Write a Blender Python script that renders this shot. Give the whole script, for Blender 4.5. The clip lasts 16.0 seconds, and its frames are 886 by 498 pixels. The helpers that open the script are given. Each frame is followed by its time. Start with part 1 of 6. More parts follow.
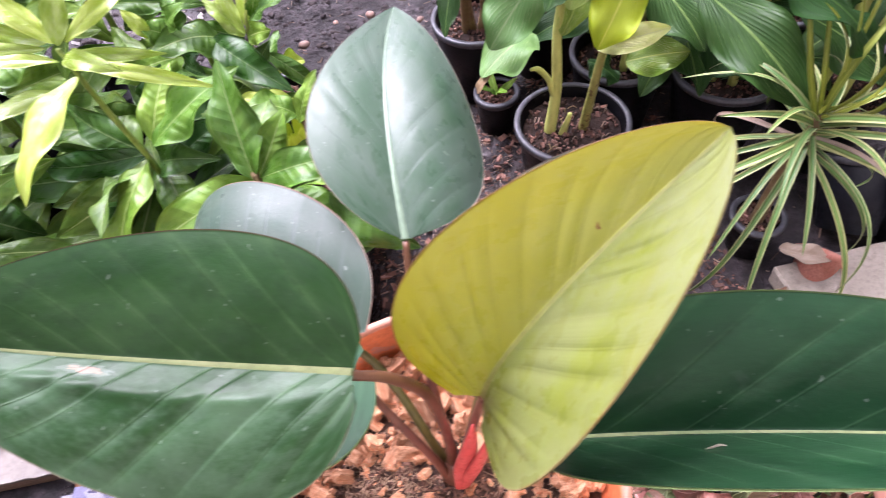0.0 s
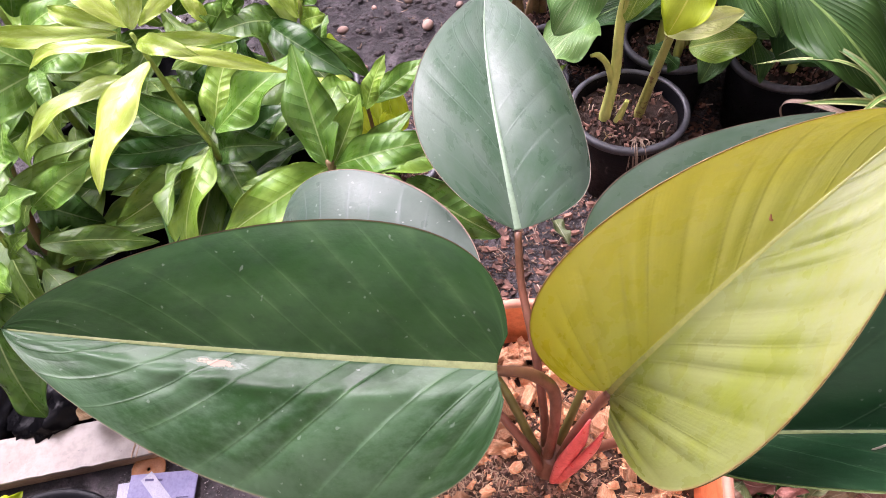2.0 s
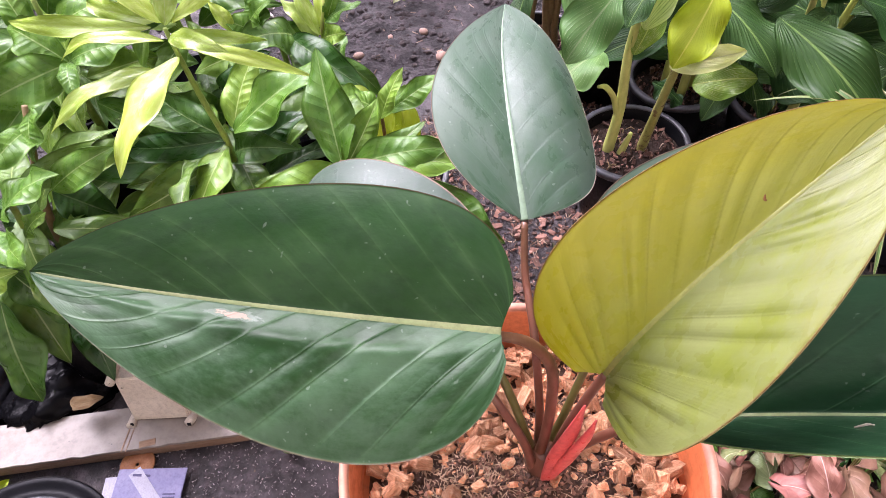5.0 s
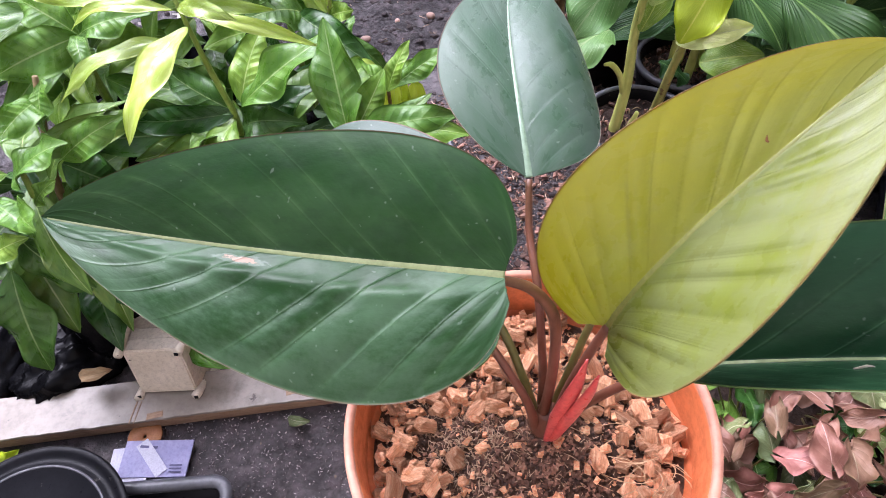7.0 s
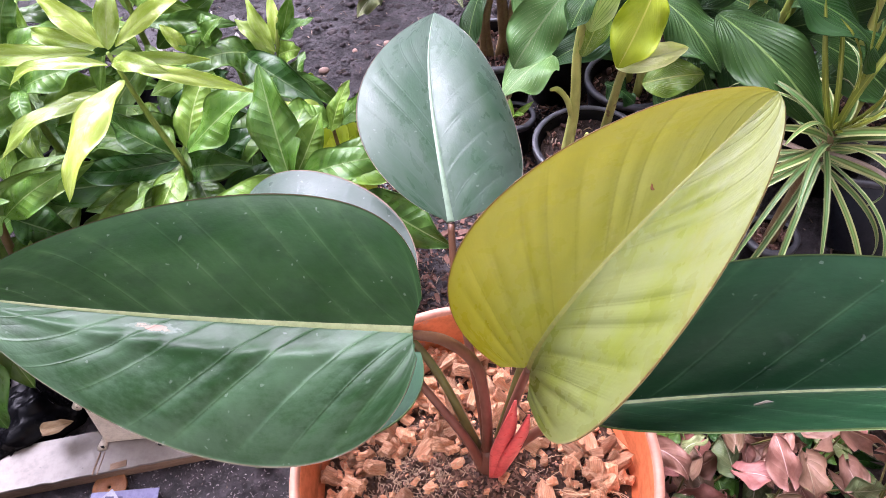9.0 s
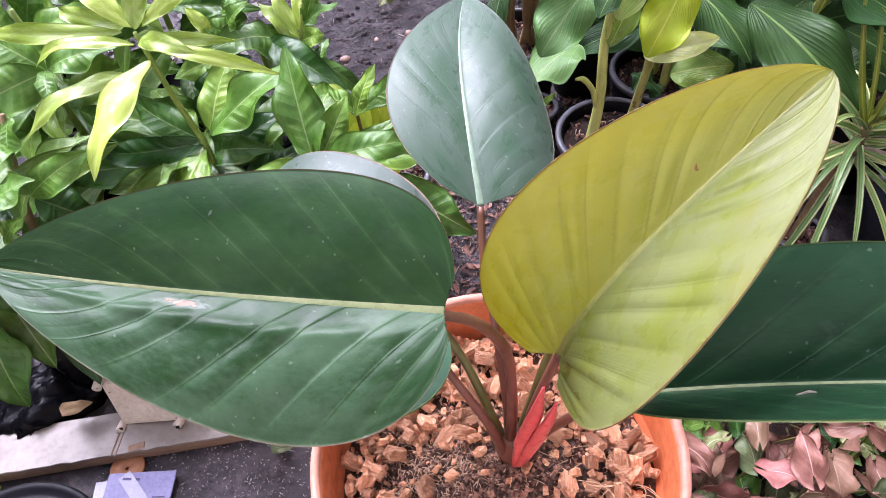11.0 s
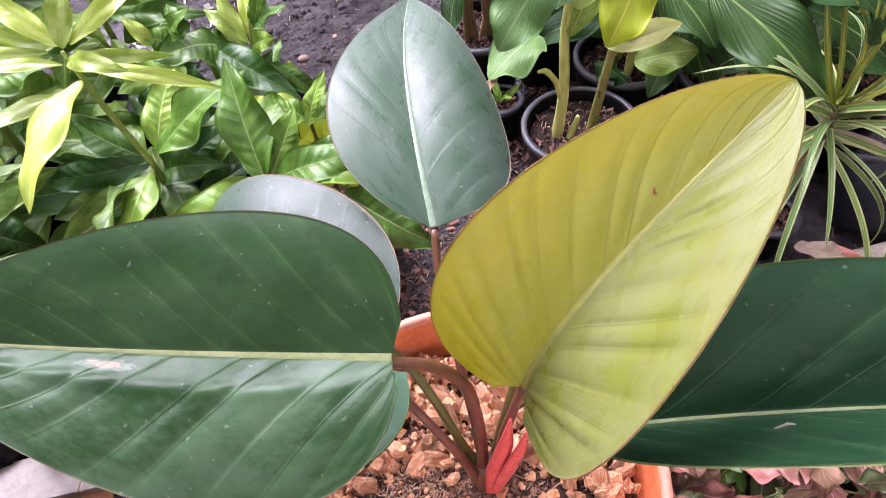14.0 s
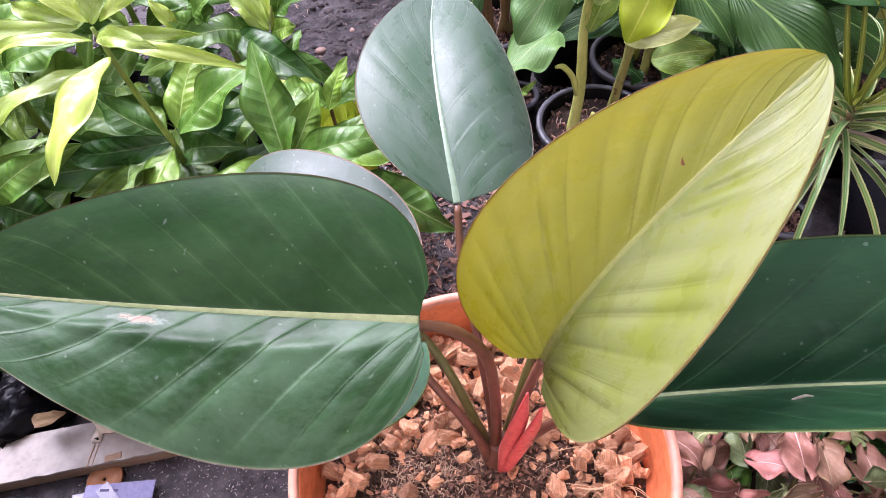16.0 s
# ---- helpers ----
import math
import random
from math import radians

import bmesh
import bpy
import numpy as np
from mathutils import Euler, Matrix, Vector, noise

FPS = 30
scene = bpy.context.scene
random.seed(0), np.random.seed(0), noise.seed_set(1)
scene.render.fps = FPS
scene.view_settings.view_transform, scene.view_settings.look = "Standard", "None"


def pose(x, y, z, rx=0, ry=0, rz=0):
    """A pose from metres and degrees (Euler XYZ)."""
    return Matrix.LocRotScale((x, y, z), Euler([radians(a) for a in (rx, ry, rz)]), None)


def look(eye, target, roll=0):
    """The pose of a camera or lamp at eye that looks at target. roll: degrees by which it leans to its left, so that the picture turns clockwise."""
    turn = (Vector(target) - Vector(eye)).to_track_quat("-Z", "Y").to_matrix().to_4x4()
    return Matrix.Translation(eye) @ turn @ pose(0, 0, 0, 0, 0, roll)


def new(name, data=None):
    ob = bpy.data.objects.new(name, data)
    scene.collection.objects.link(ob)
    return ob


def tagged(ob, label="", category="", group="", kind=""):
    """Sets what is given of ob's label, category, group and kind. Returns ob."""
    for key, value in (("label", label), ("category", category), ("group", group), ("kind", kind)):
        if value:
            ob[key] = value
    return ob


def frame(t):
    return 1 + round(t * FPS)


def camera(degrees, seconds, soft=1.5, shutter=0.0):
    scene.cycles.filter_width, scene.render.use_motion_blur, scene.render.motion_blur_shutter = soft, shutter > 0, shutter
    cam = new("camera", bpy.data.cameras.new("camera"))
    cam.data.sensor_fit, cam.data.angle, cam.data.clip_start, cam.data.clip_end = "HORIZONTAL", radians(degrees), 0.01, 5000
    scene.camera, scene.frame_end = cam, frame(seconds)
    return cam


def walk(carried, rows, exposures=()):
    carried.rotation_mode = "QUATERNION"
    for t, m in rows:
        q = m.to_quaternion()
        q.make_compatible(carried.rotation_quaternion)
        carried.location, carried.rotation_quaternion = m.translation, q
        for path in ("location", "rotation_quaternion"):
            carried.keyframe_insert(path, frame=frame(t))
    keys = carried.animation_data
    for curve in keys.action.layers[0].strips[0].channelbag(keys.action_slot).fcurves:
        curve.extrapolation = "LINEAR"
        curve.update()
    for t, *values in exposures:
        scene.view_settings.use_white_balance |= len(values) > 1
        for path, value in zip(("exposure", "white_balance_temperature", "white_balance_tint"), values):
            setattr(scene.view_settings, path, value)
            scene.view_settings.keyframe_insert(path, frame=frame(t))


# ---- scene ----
cam = camera(68.0, 16.0, soft=0.8, shutter=0.5)
SKY, SUN, SUN_WIDE = 0.15, 0.95, 50
SUN_HIGH, SUN_ROUND = 54, -28
EXPOSURES = [(0.0, 1.76, 5900, 33), (1.0, 1.69, 6050, 34), (3.0, 1.62, 6300, 36), (5.5, 1.55, 6000, 30), (7.0, 1.45, 5750, 25), (8.0, 1.56, 5650, 31), (9.0, 1.63, 5750, 33), (11.5, 1.57, 5700, 32), (14.0, 1.62, 5950, 36), (16.0, 1.58, 5800, 34)]
PATH = [
    (0, (0.011, -0.16, 0.8), (0.027, 1.019, -0.815), -8.5),
    (0.5, (-0.027, -0.16, 0.809), (-0.059, 1.006, -0.816), -10.2),
    (1, (-0.038, -0.161, 0.803), (-0.058, 0.996, -0.829), -9.8),
    (1.5, (-0.046, -0.146, 0.804), (-0.074, 1.014, -0.824), -10.8),
    (2, (-0.053, -0.144, 0.798), (-0.061, 1.008, -0.837), -9.2),
    (2.5, (-0.051, -0.158, 0.805), (-0.062, 1.054, -0.786), -8.0),
    (3, (-0.056, -0.179, 0.801), (-0.044, 1.049, -0.777), -6.0),
    (5.5, (-0.069, -0.184, 0.788), (-0.05, 1.072, -0.768), -4.6),
    (6, (-0.073, -0.187, 0.782), (-0.072, 1.024, -0.81), -5.2),
    (6.5, (-0.071, -0.194, 0.777), (-0.08, 1.027, -0.808), -5.3),
    (7, (-0.067, -0.205, 0.779), (-0.067, 1.04, -0.786), -5.0),
    (7.5, (-0.043, -0.213, 0.776), (0.011, 1.04, -0.782), -5.1),
    (8, (-0.007, -0.204, 0.778), (0.13, 1.042, -0.78), -4.9),
    (8.5, (-0.021, -0.199, 0.79), (0.034, 1.07, -0.755), -6.6),
    (9, (-0.024, -0.196, 0.793), (0.016, 1.08, -0.747), -6.8),
    (11.5, (-0.036, -0.197, 0.782), (-0.042, 1.07, -0.765), -7.1),
    (12, (-0.021, -0.203, 0.781), (0.008, 1.059, -0.771), -7.2),
    (12.5, (-0.01, -0.179, 0.777), (0.038, 1.065, -0.788), -8.3),
    (13, (-0.012, -0.169, 0.772), (0.044, 1.056, -0.807), -7.9),
    (13.5, (-0.014, -0.162, 0.769), (0.038, 1.049, -0.822), -8.5),
    (14, (-0.014, -0.163, 0.776), (0.033, 1.067, -0.801), -8.7),
    (14.5, (-0.014, -0.172, 0.783), (0.031, 1.098, -0.762), -9.4),
    (15, (-0.014, -0.18, 0.779), (0.04, 1.095, -0.761), -9.5),
    (15.5, (-0.022, -0.182, 0.77), (0.014, 1.055, -0.8), -8.6),
    (16, (-0.028, -0.179, 0.772), (0.009, 1.061, -0.797), -7.2),
]
walk(cam, [(t, look(eye, target, roll)) for t, eye, target, roll in PATH], EXPOSURES)

# ---- light: an overcast, bright sky with a wide soft sun ----
world = bpy.data.worlds.new("overcast_sky")
scene.world = world
world.use_nodes = True
wn = world.node_tree.nodes
sky = wn.new("ShaderNodeTexSky")
sky.sky_type = "NISHITA"
sky.sun_disc = False
sky.sun_elevation, sky.sun_rotation = radians(SUN_HIGH), radians(SUN_ROUND)
sky.air_density, sky.dust_density, sky.ozone_density = 0.7, 8.0, 0.6
wn["Background"].inputs["Strength"].default_value = SKY
cloud = wn.new("ShaderNodeHueSaturation")
cloud.inputs["Saturation"].default_value = 0.15
world.node_tree.links.new(sky.outputs[0], cloud.inputs["Color"])
world.node_tree.links.new(cloud.outputs[0], wn["Background"].inputs["Color"])
sun_data = bpy.data.lights.new("sun", "SUN")
sun_data.energy, sun_data.angle, sun_data.color = SUN, radians(SUN_WIDE), (1.0, 0.96, 0.9)
sun = new("sun", sun_data)
sun.matrix_world = look((3 * math.cos(radians(SUN_HIGH)) * math.sin(radians(SUN_ROUND)), 3 * math.cos(radians(SUN_HIGH)) * math.cos(radians(SUN_ROUND)), 3 * math.sin(radians(SUN_HIGH))), (0, 0, 0))


# ---- materials ----
class Nodes:
    """A short hand for node materials."""

    def __init__(self, name):
        self.mat = bpy.data.materials.new(name)
        self.mat.use_nodes = True
        self.tree = self.mat.node_tree
        self.bsdf = self.tree.nodes["Principled BSDF"]
        self.out = self.tree.nodes["Material Output"]

    def add(self, kind, operation=None, smooth=False, uv_map=None, clamp=False, **values):
        node = self.tree.nodes.new("ShaderNode" + kind)
        if operation:
            node.operation = operation
            node.use_clamp = clamp
        if smooth:
            node.interpolation_type = "SMOOTHSTEP"
        if uv_map:
            node.uv_map = uv_map
        for key, value in values.items():
            node.inputs[key].default_value = value
        return node

    def link(self, a, b):
        self.tree.links.new(a, b)

    def math(self, op, a, b=None, clamp=False):
        node = self.add("Math", operation=op, clamp=clamp)
        for socket, value in zip(node.inputs, (a, b)):
            if value is None:
                continue
            if isinstance(value, (int, float)):
                socket.default_value = value
            else:
                self.link(value, socket)
        return node.outputs[0]

    def ramp(self, value, low, high, to_low=0.0, to_high=1.0):
        node = self.add("MapRange", smooth=True)
        self.link(value, node.inputs["Value"])
        for key, v in (("From Min", low), ("From Max", high), ("To Min", to_low), ("To Max", to_high)):
            node.inputs[key].default_value = v
        return node.outputs[0]

    def mix(self, factor, a, b, blend="MIX"):
        node = self.tree.nodes.new("ShaderNodeMix")
        node.data_type, node.blend_type = "RGBA", blend
        for socket, value in ((node.inputs[0], factor), (node.inputs[6], a), (node.inputs[7], b)):
            if isinstance(value, (int, float)):
                socket.default_value = value
            elif isinstance(value, tuple):
                socket.default_value = (*value, 1)
            else:
                self.link(value, socket)
        return node.outputs[2]

    def noise(self, scale, detail=4, rough=0.55, coords=None, stretch=None, kind="Object"):
        tex = self.add("TexNoise", Scale=scale, Detail=detail, Roughness=rough)
        source = coords or self.tree.nodes.new("ShaderNodeTexCoord").outputs[kind]
        if stretch:
            place = self.tree.nodes.new("ShaderNodeMapping")
            place.inputs["Scale"].default_value = stretch
            self.link(source, place.inputs[0])
            source = place.outputs[0]
        self.link(source, tex.inputs["Vector"])
        return tex.outputs["Fac"]

    def bump(self, height, strength, distance):
        node = self.add("Bump", Strength=strength, Distance=distance)
        self.link(height, node.inputs["Height"])
        self.link(node.outputs[0], self.bsdf.inputs["Normal"])
        return node.outputs[0]

    def colour(self, socket):
        self.link(socket, self.bsdf.inputs["Base Color"])

    def rough(self, value):
        if isinstance(value, (int, float)):
            self.bsdf.inputs["Roughness"].default_value = value
        else:
            self.link(value, self.bsdf.inputs["Roughness"])


def leaf_material(name, deep, light, vein, rib, veins=14, sweep=0.45, vein_mix=0.5, vein_width=0.2, rib_width=0.05, gloss=0.38,
                  through_light=0.3, margin=None, speck=0.0, vary=0.25, quilt=0.4, blotch=None, edge=None, groove=0.03, spec=0.5, uneven=0.1, scar=None, fine=0.0, halves=None, broken=0.0, sheen_bloom=None, calm=1.0, streak=0.0):
    m = Nodes(name)
    uv = m.add("UVMap", uv_map="UVMap")
    split = m.add("SeparateXYZ")
    m.link(uv.outputs[0], split.inputs[0])
    u, v = split.outputs[0], split.outputs[1]
    across = m.math("ABSOLUTE", m.math("SUBTRACT", m.math("MULTIPLY", u, 2.0), 1.0))
    wobble = m.noise(9, 2, coords=uv.outputs[0])
    run = m.math("SUBTRACT", v, m.math("MULTIPLY", m.math("POWER", across, 0.85), sweep))
    run = m.math("ADD", run, m.math("MULTIPLY", m.math("LESS_THAN", u, 0.5), 0.045))
    run = m.math("ADD", run, m.math("MULTIPLY", m.math("SINE", m.math("MULTIPLY", run, 23.0)), 0.016))
    run = m.math("ADD", run, m.math("MULTIPLY", wobble, 0.004))
    fine_run = m.math("PINGPONG", m.math("MULTIPLY", run, float(veins) * 7.3), 0.5)
    wave = m.math("PINGPONG", m.math("MULTIPLY", run, float(veins)), 0.5)
    line = m.ramp(wave, vein_width * 0.5, 0.0)
    fade = m.ramp(across, 1.0, 0.6, 0.15, 1.0)
    if broken:
        gaps = m.noise(7, 3, 0.6, coords=uv.outputs[0])
        line = m.math("MULTIPLY", line, m.ramp(gaps, 0.42, 0.62, 1 - broken, 1.0))
    pick = m.add("ObjectInfo").outputs["Random"]
    big = m.noise(3.2, 3, coords=uv.outputs[0])
    grain = m.noise(60, 3, coords=uv.outputs[0])
    base = m.mix(m.ramp(big, 0.3, 0.7), deep, light)
    base = m.mix(m.math("MULTIPLY", grain, 0.25), base, tuple(c * 0.6 for c in deep))
    if blotch:
        base = m.mix(m.ramp(m.noise(2.3, 3, coords=uv.outputs[0]), 0.55, 0.75, 0, 0.8), base, blotch)
    # one pigment: a tint per half paints how light falls across the fold
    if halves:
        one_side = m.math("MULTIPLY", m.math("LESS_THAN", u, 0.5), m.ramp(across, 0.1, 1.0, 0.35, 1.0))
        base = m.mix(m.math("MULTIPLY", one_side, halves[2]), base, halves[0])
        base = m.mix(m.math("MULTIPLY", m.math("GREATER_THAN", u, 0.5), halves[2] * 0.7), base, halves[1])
    base = m.mix(m.math("MULTIPLY", m.math("MULTIPLY", line, fade), vein_mix), base, vein)
    if streak:
        soft = m.math("MULTIPLY", m.ramp(wave, 0.22, 0.0), m.ramp(m.noise(6.5, 4, 0.6, coords=uv.outputs[0]), 0.38, 0.62))
        base = m.mix(m.math("MULTIPLY", soft, streak), base, vein)
        base = m.mix(m.ramp(m.noise(11, 5, 0.65, coords=uv.outputs[0]), 0.45, 0.7, 0, 0.5), base, tuple(c * 0.6 for c in deep))
    base = m.mix(m.ramp(across, rib_width, rib_width * 0.4), base, rib)
    if edge:
        base = m.mix(m.ramp(across, 0.45, 0.7), base, edge)
    if margin:
        base = m.mix(m.ramp(across, 0.985, 0.996), base, margin)
    if speck:
        dots = m.noise(75, 2, 0.4, kind="Object")
        base = m.mix(m.ramp(m.noise(240, 1), 0.72, 0.78, 0, speck), base, (0.55, 0.6, 0.55))
        base = m.mix(m.ramp(dots, 0.70, 0.78, 0, speck * 0.25), base, (0.35, 0.45, 0.38))
    # pale blotches paint reflected sky sheen into the colour, weighted per half, not dust
    if sheen_bloom:
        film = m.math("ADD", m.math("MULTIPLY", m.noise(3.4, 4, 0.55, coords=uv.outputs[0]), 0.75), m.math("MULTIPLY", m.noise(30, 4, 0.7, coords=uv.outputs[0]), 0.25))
        dusty = m.ramp(u, 0.47, 0.53, sheen_bloom[0], sheen_bloom[1])
        base = m.mix(m.math("MULTIPLY", m.ramp(film, 0.36, 0.60), dusty), base, sheen_bloom[2])
    if scar:
        du = m.math("DIVIDE", m.math("SUBTRACT", u, scar[0]), scar[2])
        dv = m.math("DIVIDE", m.math("SUBTRACT", v, scar[1]), scar[3])
        away = m.math("SQRT", m.math("ADD", m.math("MULTIPLY", du, du), m.math("MULTIPLY", dv, dv)))
        away = m.math("ADD", away, m.math("MULTIPLY", m.math("SUBTRACT", m.noise(38, 4, 0.7, coords=uv.outputs[0]), 0.5), 2.2))
        base = m.mix(m.ramp(away, 1.15, 0.85, 0, 0.7), base, (0.12, 0.16, 0.12))
        base = m.mix(m.ramp(away, 0.72, 0.55), base, (0.33, 0.235, 0.18))
    shade = m.ramp(pick, 0, 1, 1 - vary, 1 + vary)
    tone = m.tree.nodes.new("ShaderNodeHueSaturation")
    m.link(base, tone.inputs["Color"])
    m.link(shade, tone.inputs["Value"])
    m.link(m.ramp(pick, 0, 1, 0.5 + vary * 0.05, 0.5 - vary * 0.05), tone.inputs["Hue"])
    m.colour(tone.outputs[0])
    patchy = m.math("ADD", m.math("MULTIPLY", m.noise(14, 3, coords=uv.outputs[0]), 0.5), m.math("MULTIPLY", m.noise(4.5, 4, coords=uv.outputs[0]), 0.5))
    sheen = m.ramp(patchy, 0.36, 0.66, gloss - uneven * 0.7, gloss + uneven)
    if scar:
        sheen = m.math("ADD", sheen, m.ramp(away, 0.80, 0.60, 0, 0.5))
    m.rough(sheen)
    m.bsdf.inputs["Specular IOR Level"].default_value = spec
    stiller = m.ramp(u, 0.48, 0.52, 1.0, calm)
    pleat = m.math("MULTIPLY", m.ramp(across, 1.0, 0.55, 0.35, 1.0), stiller)
    swell = m.math("POWER", m.math("MULTIPLY", wave, 2.0), 0.6)
    height = m.math("ADD", m.math("MULTIPLY", m.math("MULTIPLY", swell, pleat), quilt * 0.5), m.math("MULTIPLY", grain, 0.06))
    height = m.math("ADD", height, m.math("MULTIPLY", m.math("MULTIPLY", fine_run, big), fine))
    height = m.math("SUBTRACT", height, m.math("MULTIPLY", m.math("MULTIPLY", m.math("MULTIPLY", line, fade), stiller), groove))
    normal = m.bump(height, 0.6, 0.003)
    glow = m.tree.nodes.new("ShaderNodeBsdfTranslucent")
    m.link(tone.outputs[0], glow.inputs["Color"])
    m.link(normal, glow.inputs["Normal"])
    both = m.tree.nodes.new("ShaderNodeMixShader")
    both.inputs[0].default_value = through_light
    m.link(m.bsdf.outputs[0], both.inputs[1])
    m.link(glow.outputs[0], both.inputs[2])
    m.link(both.outputs[0], m.out.inputs["Surface"])
    return m.mat


def plain_material(name, a, b, scale, rough=0.6, bump=0.3, depth=0.002, spec=0.5, stretch=None, fine=8.0, spots=None, spot_at=0.66, kind="Object", vary=0.0, island=0.0, dirt=0.55):
    m = Nodes(name)
    coarse = m.noise(scale, 4, stretch=stretch, kind=kind)
    small = m.noise(scale * fine, 5, 0.65, stretch=stretch, kind=kind)
    base = m.mix(m.ramp(coarse, 0.3, 0.7), a, b)
    base = m.mix(m.ramp(small, 0.35, 0.75, 0, dirt), base, tuple(c * 0.55 for c in a))
    if spots:
        base = m.mix(m.ramp(m.noise(scale * 2.7, 5, 0.7, kind=kind), spot_at, spot_at + 0.06), base, spots)
    if vary or island:
        tone = m.tree.nodes.new("ShaderNodeHueSaturation")
        pick = m.add("NewGeometry").outputs["Random Per Island"] if island else m.add("ObjectInfo").outputs["Random"]
        vary = vary or island
        m.link(base, tone.inputs["Color"])
        m.link(m.ramp(pick, 0, 1, 1 - vary, 1 + vary), tone.inputs["Value"])
        base = tone.outputs[0]
    m.colour(base)
    m.rough(m.ramp(small, 0.2, 0.8, max(rough - 0.12, 0.03), min(rough + 0.12, 1)))
    m.bsdf.inputs["Specular IOR Level"].default_value = spec
    m.bump(m.math("ADD", m.math("MULTIPLY", coarse, 0.5), small), bump, depth)
    return m.mat


MAIN_KEYS = dict(streak=0.16, veins=9, sweep=0.3, vein_mix=0.15, vein_width=0.10, rib_width=0.0, gloss=0.40, through_light=0.06, margin=(0.22, 0.17, 0.08), speck=0.10, vary=0.06, quilt=0.10,
                 groove=0.05, spec=0.34, uneven=0.12, fine=0.012)
CALM_KEYS = dict(MAIN_KEYS, spec=0.17, gloss=0.36, sheen_bloom=(0.03, 0.03, (0.17, 0.27, 0.18)), margin=(0.11, 0.16, 0.05), quilt=0.16)
# the stronger first weight paints sky sheen onto the lower half
TORN_KEYS = dict(MAIN_KEYS, spec=0.17, gloss=0.36, sheen_bloom=(0.21, 0.045, (0.17, 0.27, 0.18)), quilt=0.95, calm=0.3, margin=(0.085, 0.055, 0.028), groove=0.07, vein_width=0.14, vein_mix=0.06)
MAIN = leaf_material("glossy_dark_green_leaf", (0.0055, 0.031, 0.0100), (0.0105, 0.046, 0.0145), (0.06, 0.14, 0.06), (0.28, 0.36, 0.12), **CALM_KEYS)
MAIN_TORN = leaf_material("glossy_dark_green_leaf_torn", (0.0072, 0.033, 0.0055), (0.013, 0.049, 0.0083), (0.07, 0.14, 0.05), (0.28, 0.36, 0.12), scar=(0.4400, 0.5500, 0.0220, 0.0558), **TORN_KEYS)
# lighter copy of MAIN, with the low leaf's sky reflection put into its colour
LOW = leaf_material("sky_lit_green_leaf", (0.022, 0.070, 0.030), (0.036, 0.092, 0.044), (0.07, 0.14, 0.07), (0.28, 0.36, 0.12), **CALM_KEYS)
# pale blotches stand in for part of this leaf's sky highlight
PALE = leaf_material("grey_green_leaf", (0.038, 0.088, 0.044), (0.070, 0.118, 0.070), (0.17, 0.20, 0.18), (0.32, 0.45, 0.25), veins=8, sweep=0.35,
                     vein_mix=0.12, vein_width=0.14, rib_width=0.0, sheen_bloom=(0.28, 0.38, (0.130, 0.165, 0.145)), gloss=0.34, through_light=0.05, margin=(0.33, 0.22, 0.17), speck=0.2, vary=0.05, quilt=0.12, groove=0.03, spec=0.32, uneven=0.16)
PALE_BACK = leaf_material("mauve_grey_green_leaf", (0.050, 0.086, 0.060), (0.085, 0.112, 0.088), (0.15, 0.17, 0.17), (0.26, 0.35, 0.22), veins=8, sweep=0.35,
                          vein_mix=0.2, vein_width=0.2, rib_width=0.0, gloss=0.36, through_light=0.05, margin=(0.33, 0.22, 0.17), speck=0.2, vary=0.05, quilt=0.2, groove=0.05, spec=0.22, uneven=0.14)
# halves: left tint raised, sun-facing right tint lowered, as a painted light balance
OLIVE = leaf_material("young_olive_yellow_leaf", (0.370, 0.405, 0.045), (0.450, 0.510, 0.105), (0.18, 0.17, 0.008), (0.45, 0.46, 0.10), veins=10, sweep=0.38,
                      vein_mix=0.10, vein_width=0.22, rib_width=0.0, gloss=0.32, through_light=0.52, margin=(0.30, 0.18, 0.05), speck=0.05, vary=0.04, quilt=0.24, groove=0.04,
                      # the stronger second weight paints the right half's whitish sheen
                      blotch=(0.42, 0.40, 0.010), uneven=0.18, spec=0.62, fine=0.03, sheen_bloom=(0.14, 0.42, (0.32, 0.34, 0.175)), halves=((0.54, 0.520, 0.020), (0.115, 0.170, 0.020), 0.80))
LIME = leaf_material("lime_young_leaf", (0.43, 0.60, 0.065), (0.60, 0.74, 0.19), (0.6, 0.7, 0.2), (0.5, 0.62, 0.15), veins=9, sweep=0.13, gloss=0.24, through_light=0.4, vary=0.16,
                     vein_mix=0.10, vein_width=0.06, quilt=0.3, spec=0.8)
PADDLE = leaf_material("lime_paddle_leaf", (0.50, 0.60, 0.04), (0.60, 0.70, 0.08), (0.5, 0.6, 0.15), (0.5, 0.6, 0.1), veins=2, gloss=0.3, through_light=0.45, vary=0.12, vein_mix=0.0, quilt=0.0)
GREEN = leaf_material("fresh_green_leaf", (0.105, 0.240, 0.022), (0.215, 0.390, 0.055), (0.25, 0.42, 0.10), (0.32, 0.46, 0.14), veins=10, sweep=0.13, gloss=0.34, through_light=0.28, vary=0.32, quilt=0.3, spec=0.36,
                      vein_mix=0.05, vein_width=0.10, groove=0.06, uneven=0.18, blotch=(0.17, 0.30, 0.03))
DEEP = leaf_material("deep_green_leaf", (0.036, 0.105, 0.012), (0.078, 0.178, 0.026), (0.12, 0.23, 0.06), (0.19, 0.28, 0.10), veins=10, sweep=0.13, gloss=0.36, through_light=0.18, vary=0.5, quilt=0.3, spec=0.34,
                     blotch=(0.115, 0.19, 0.03), vein_mix=0.05, vein_width=0.10, groove=0.06, uneven=0.18)
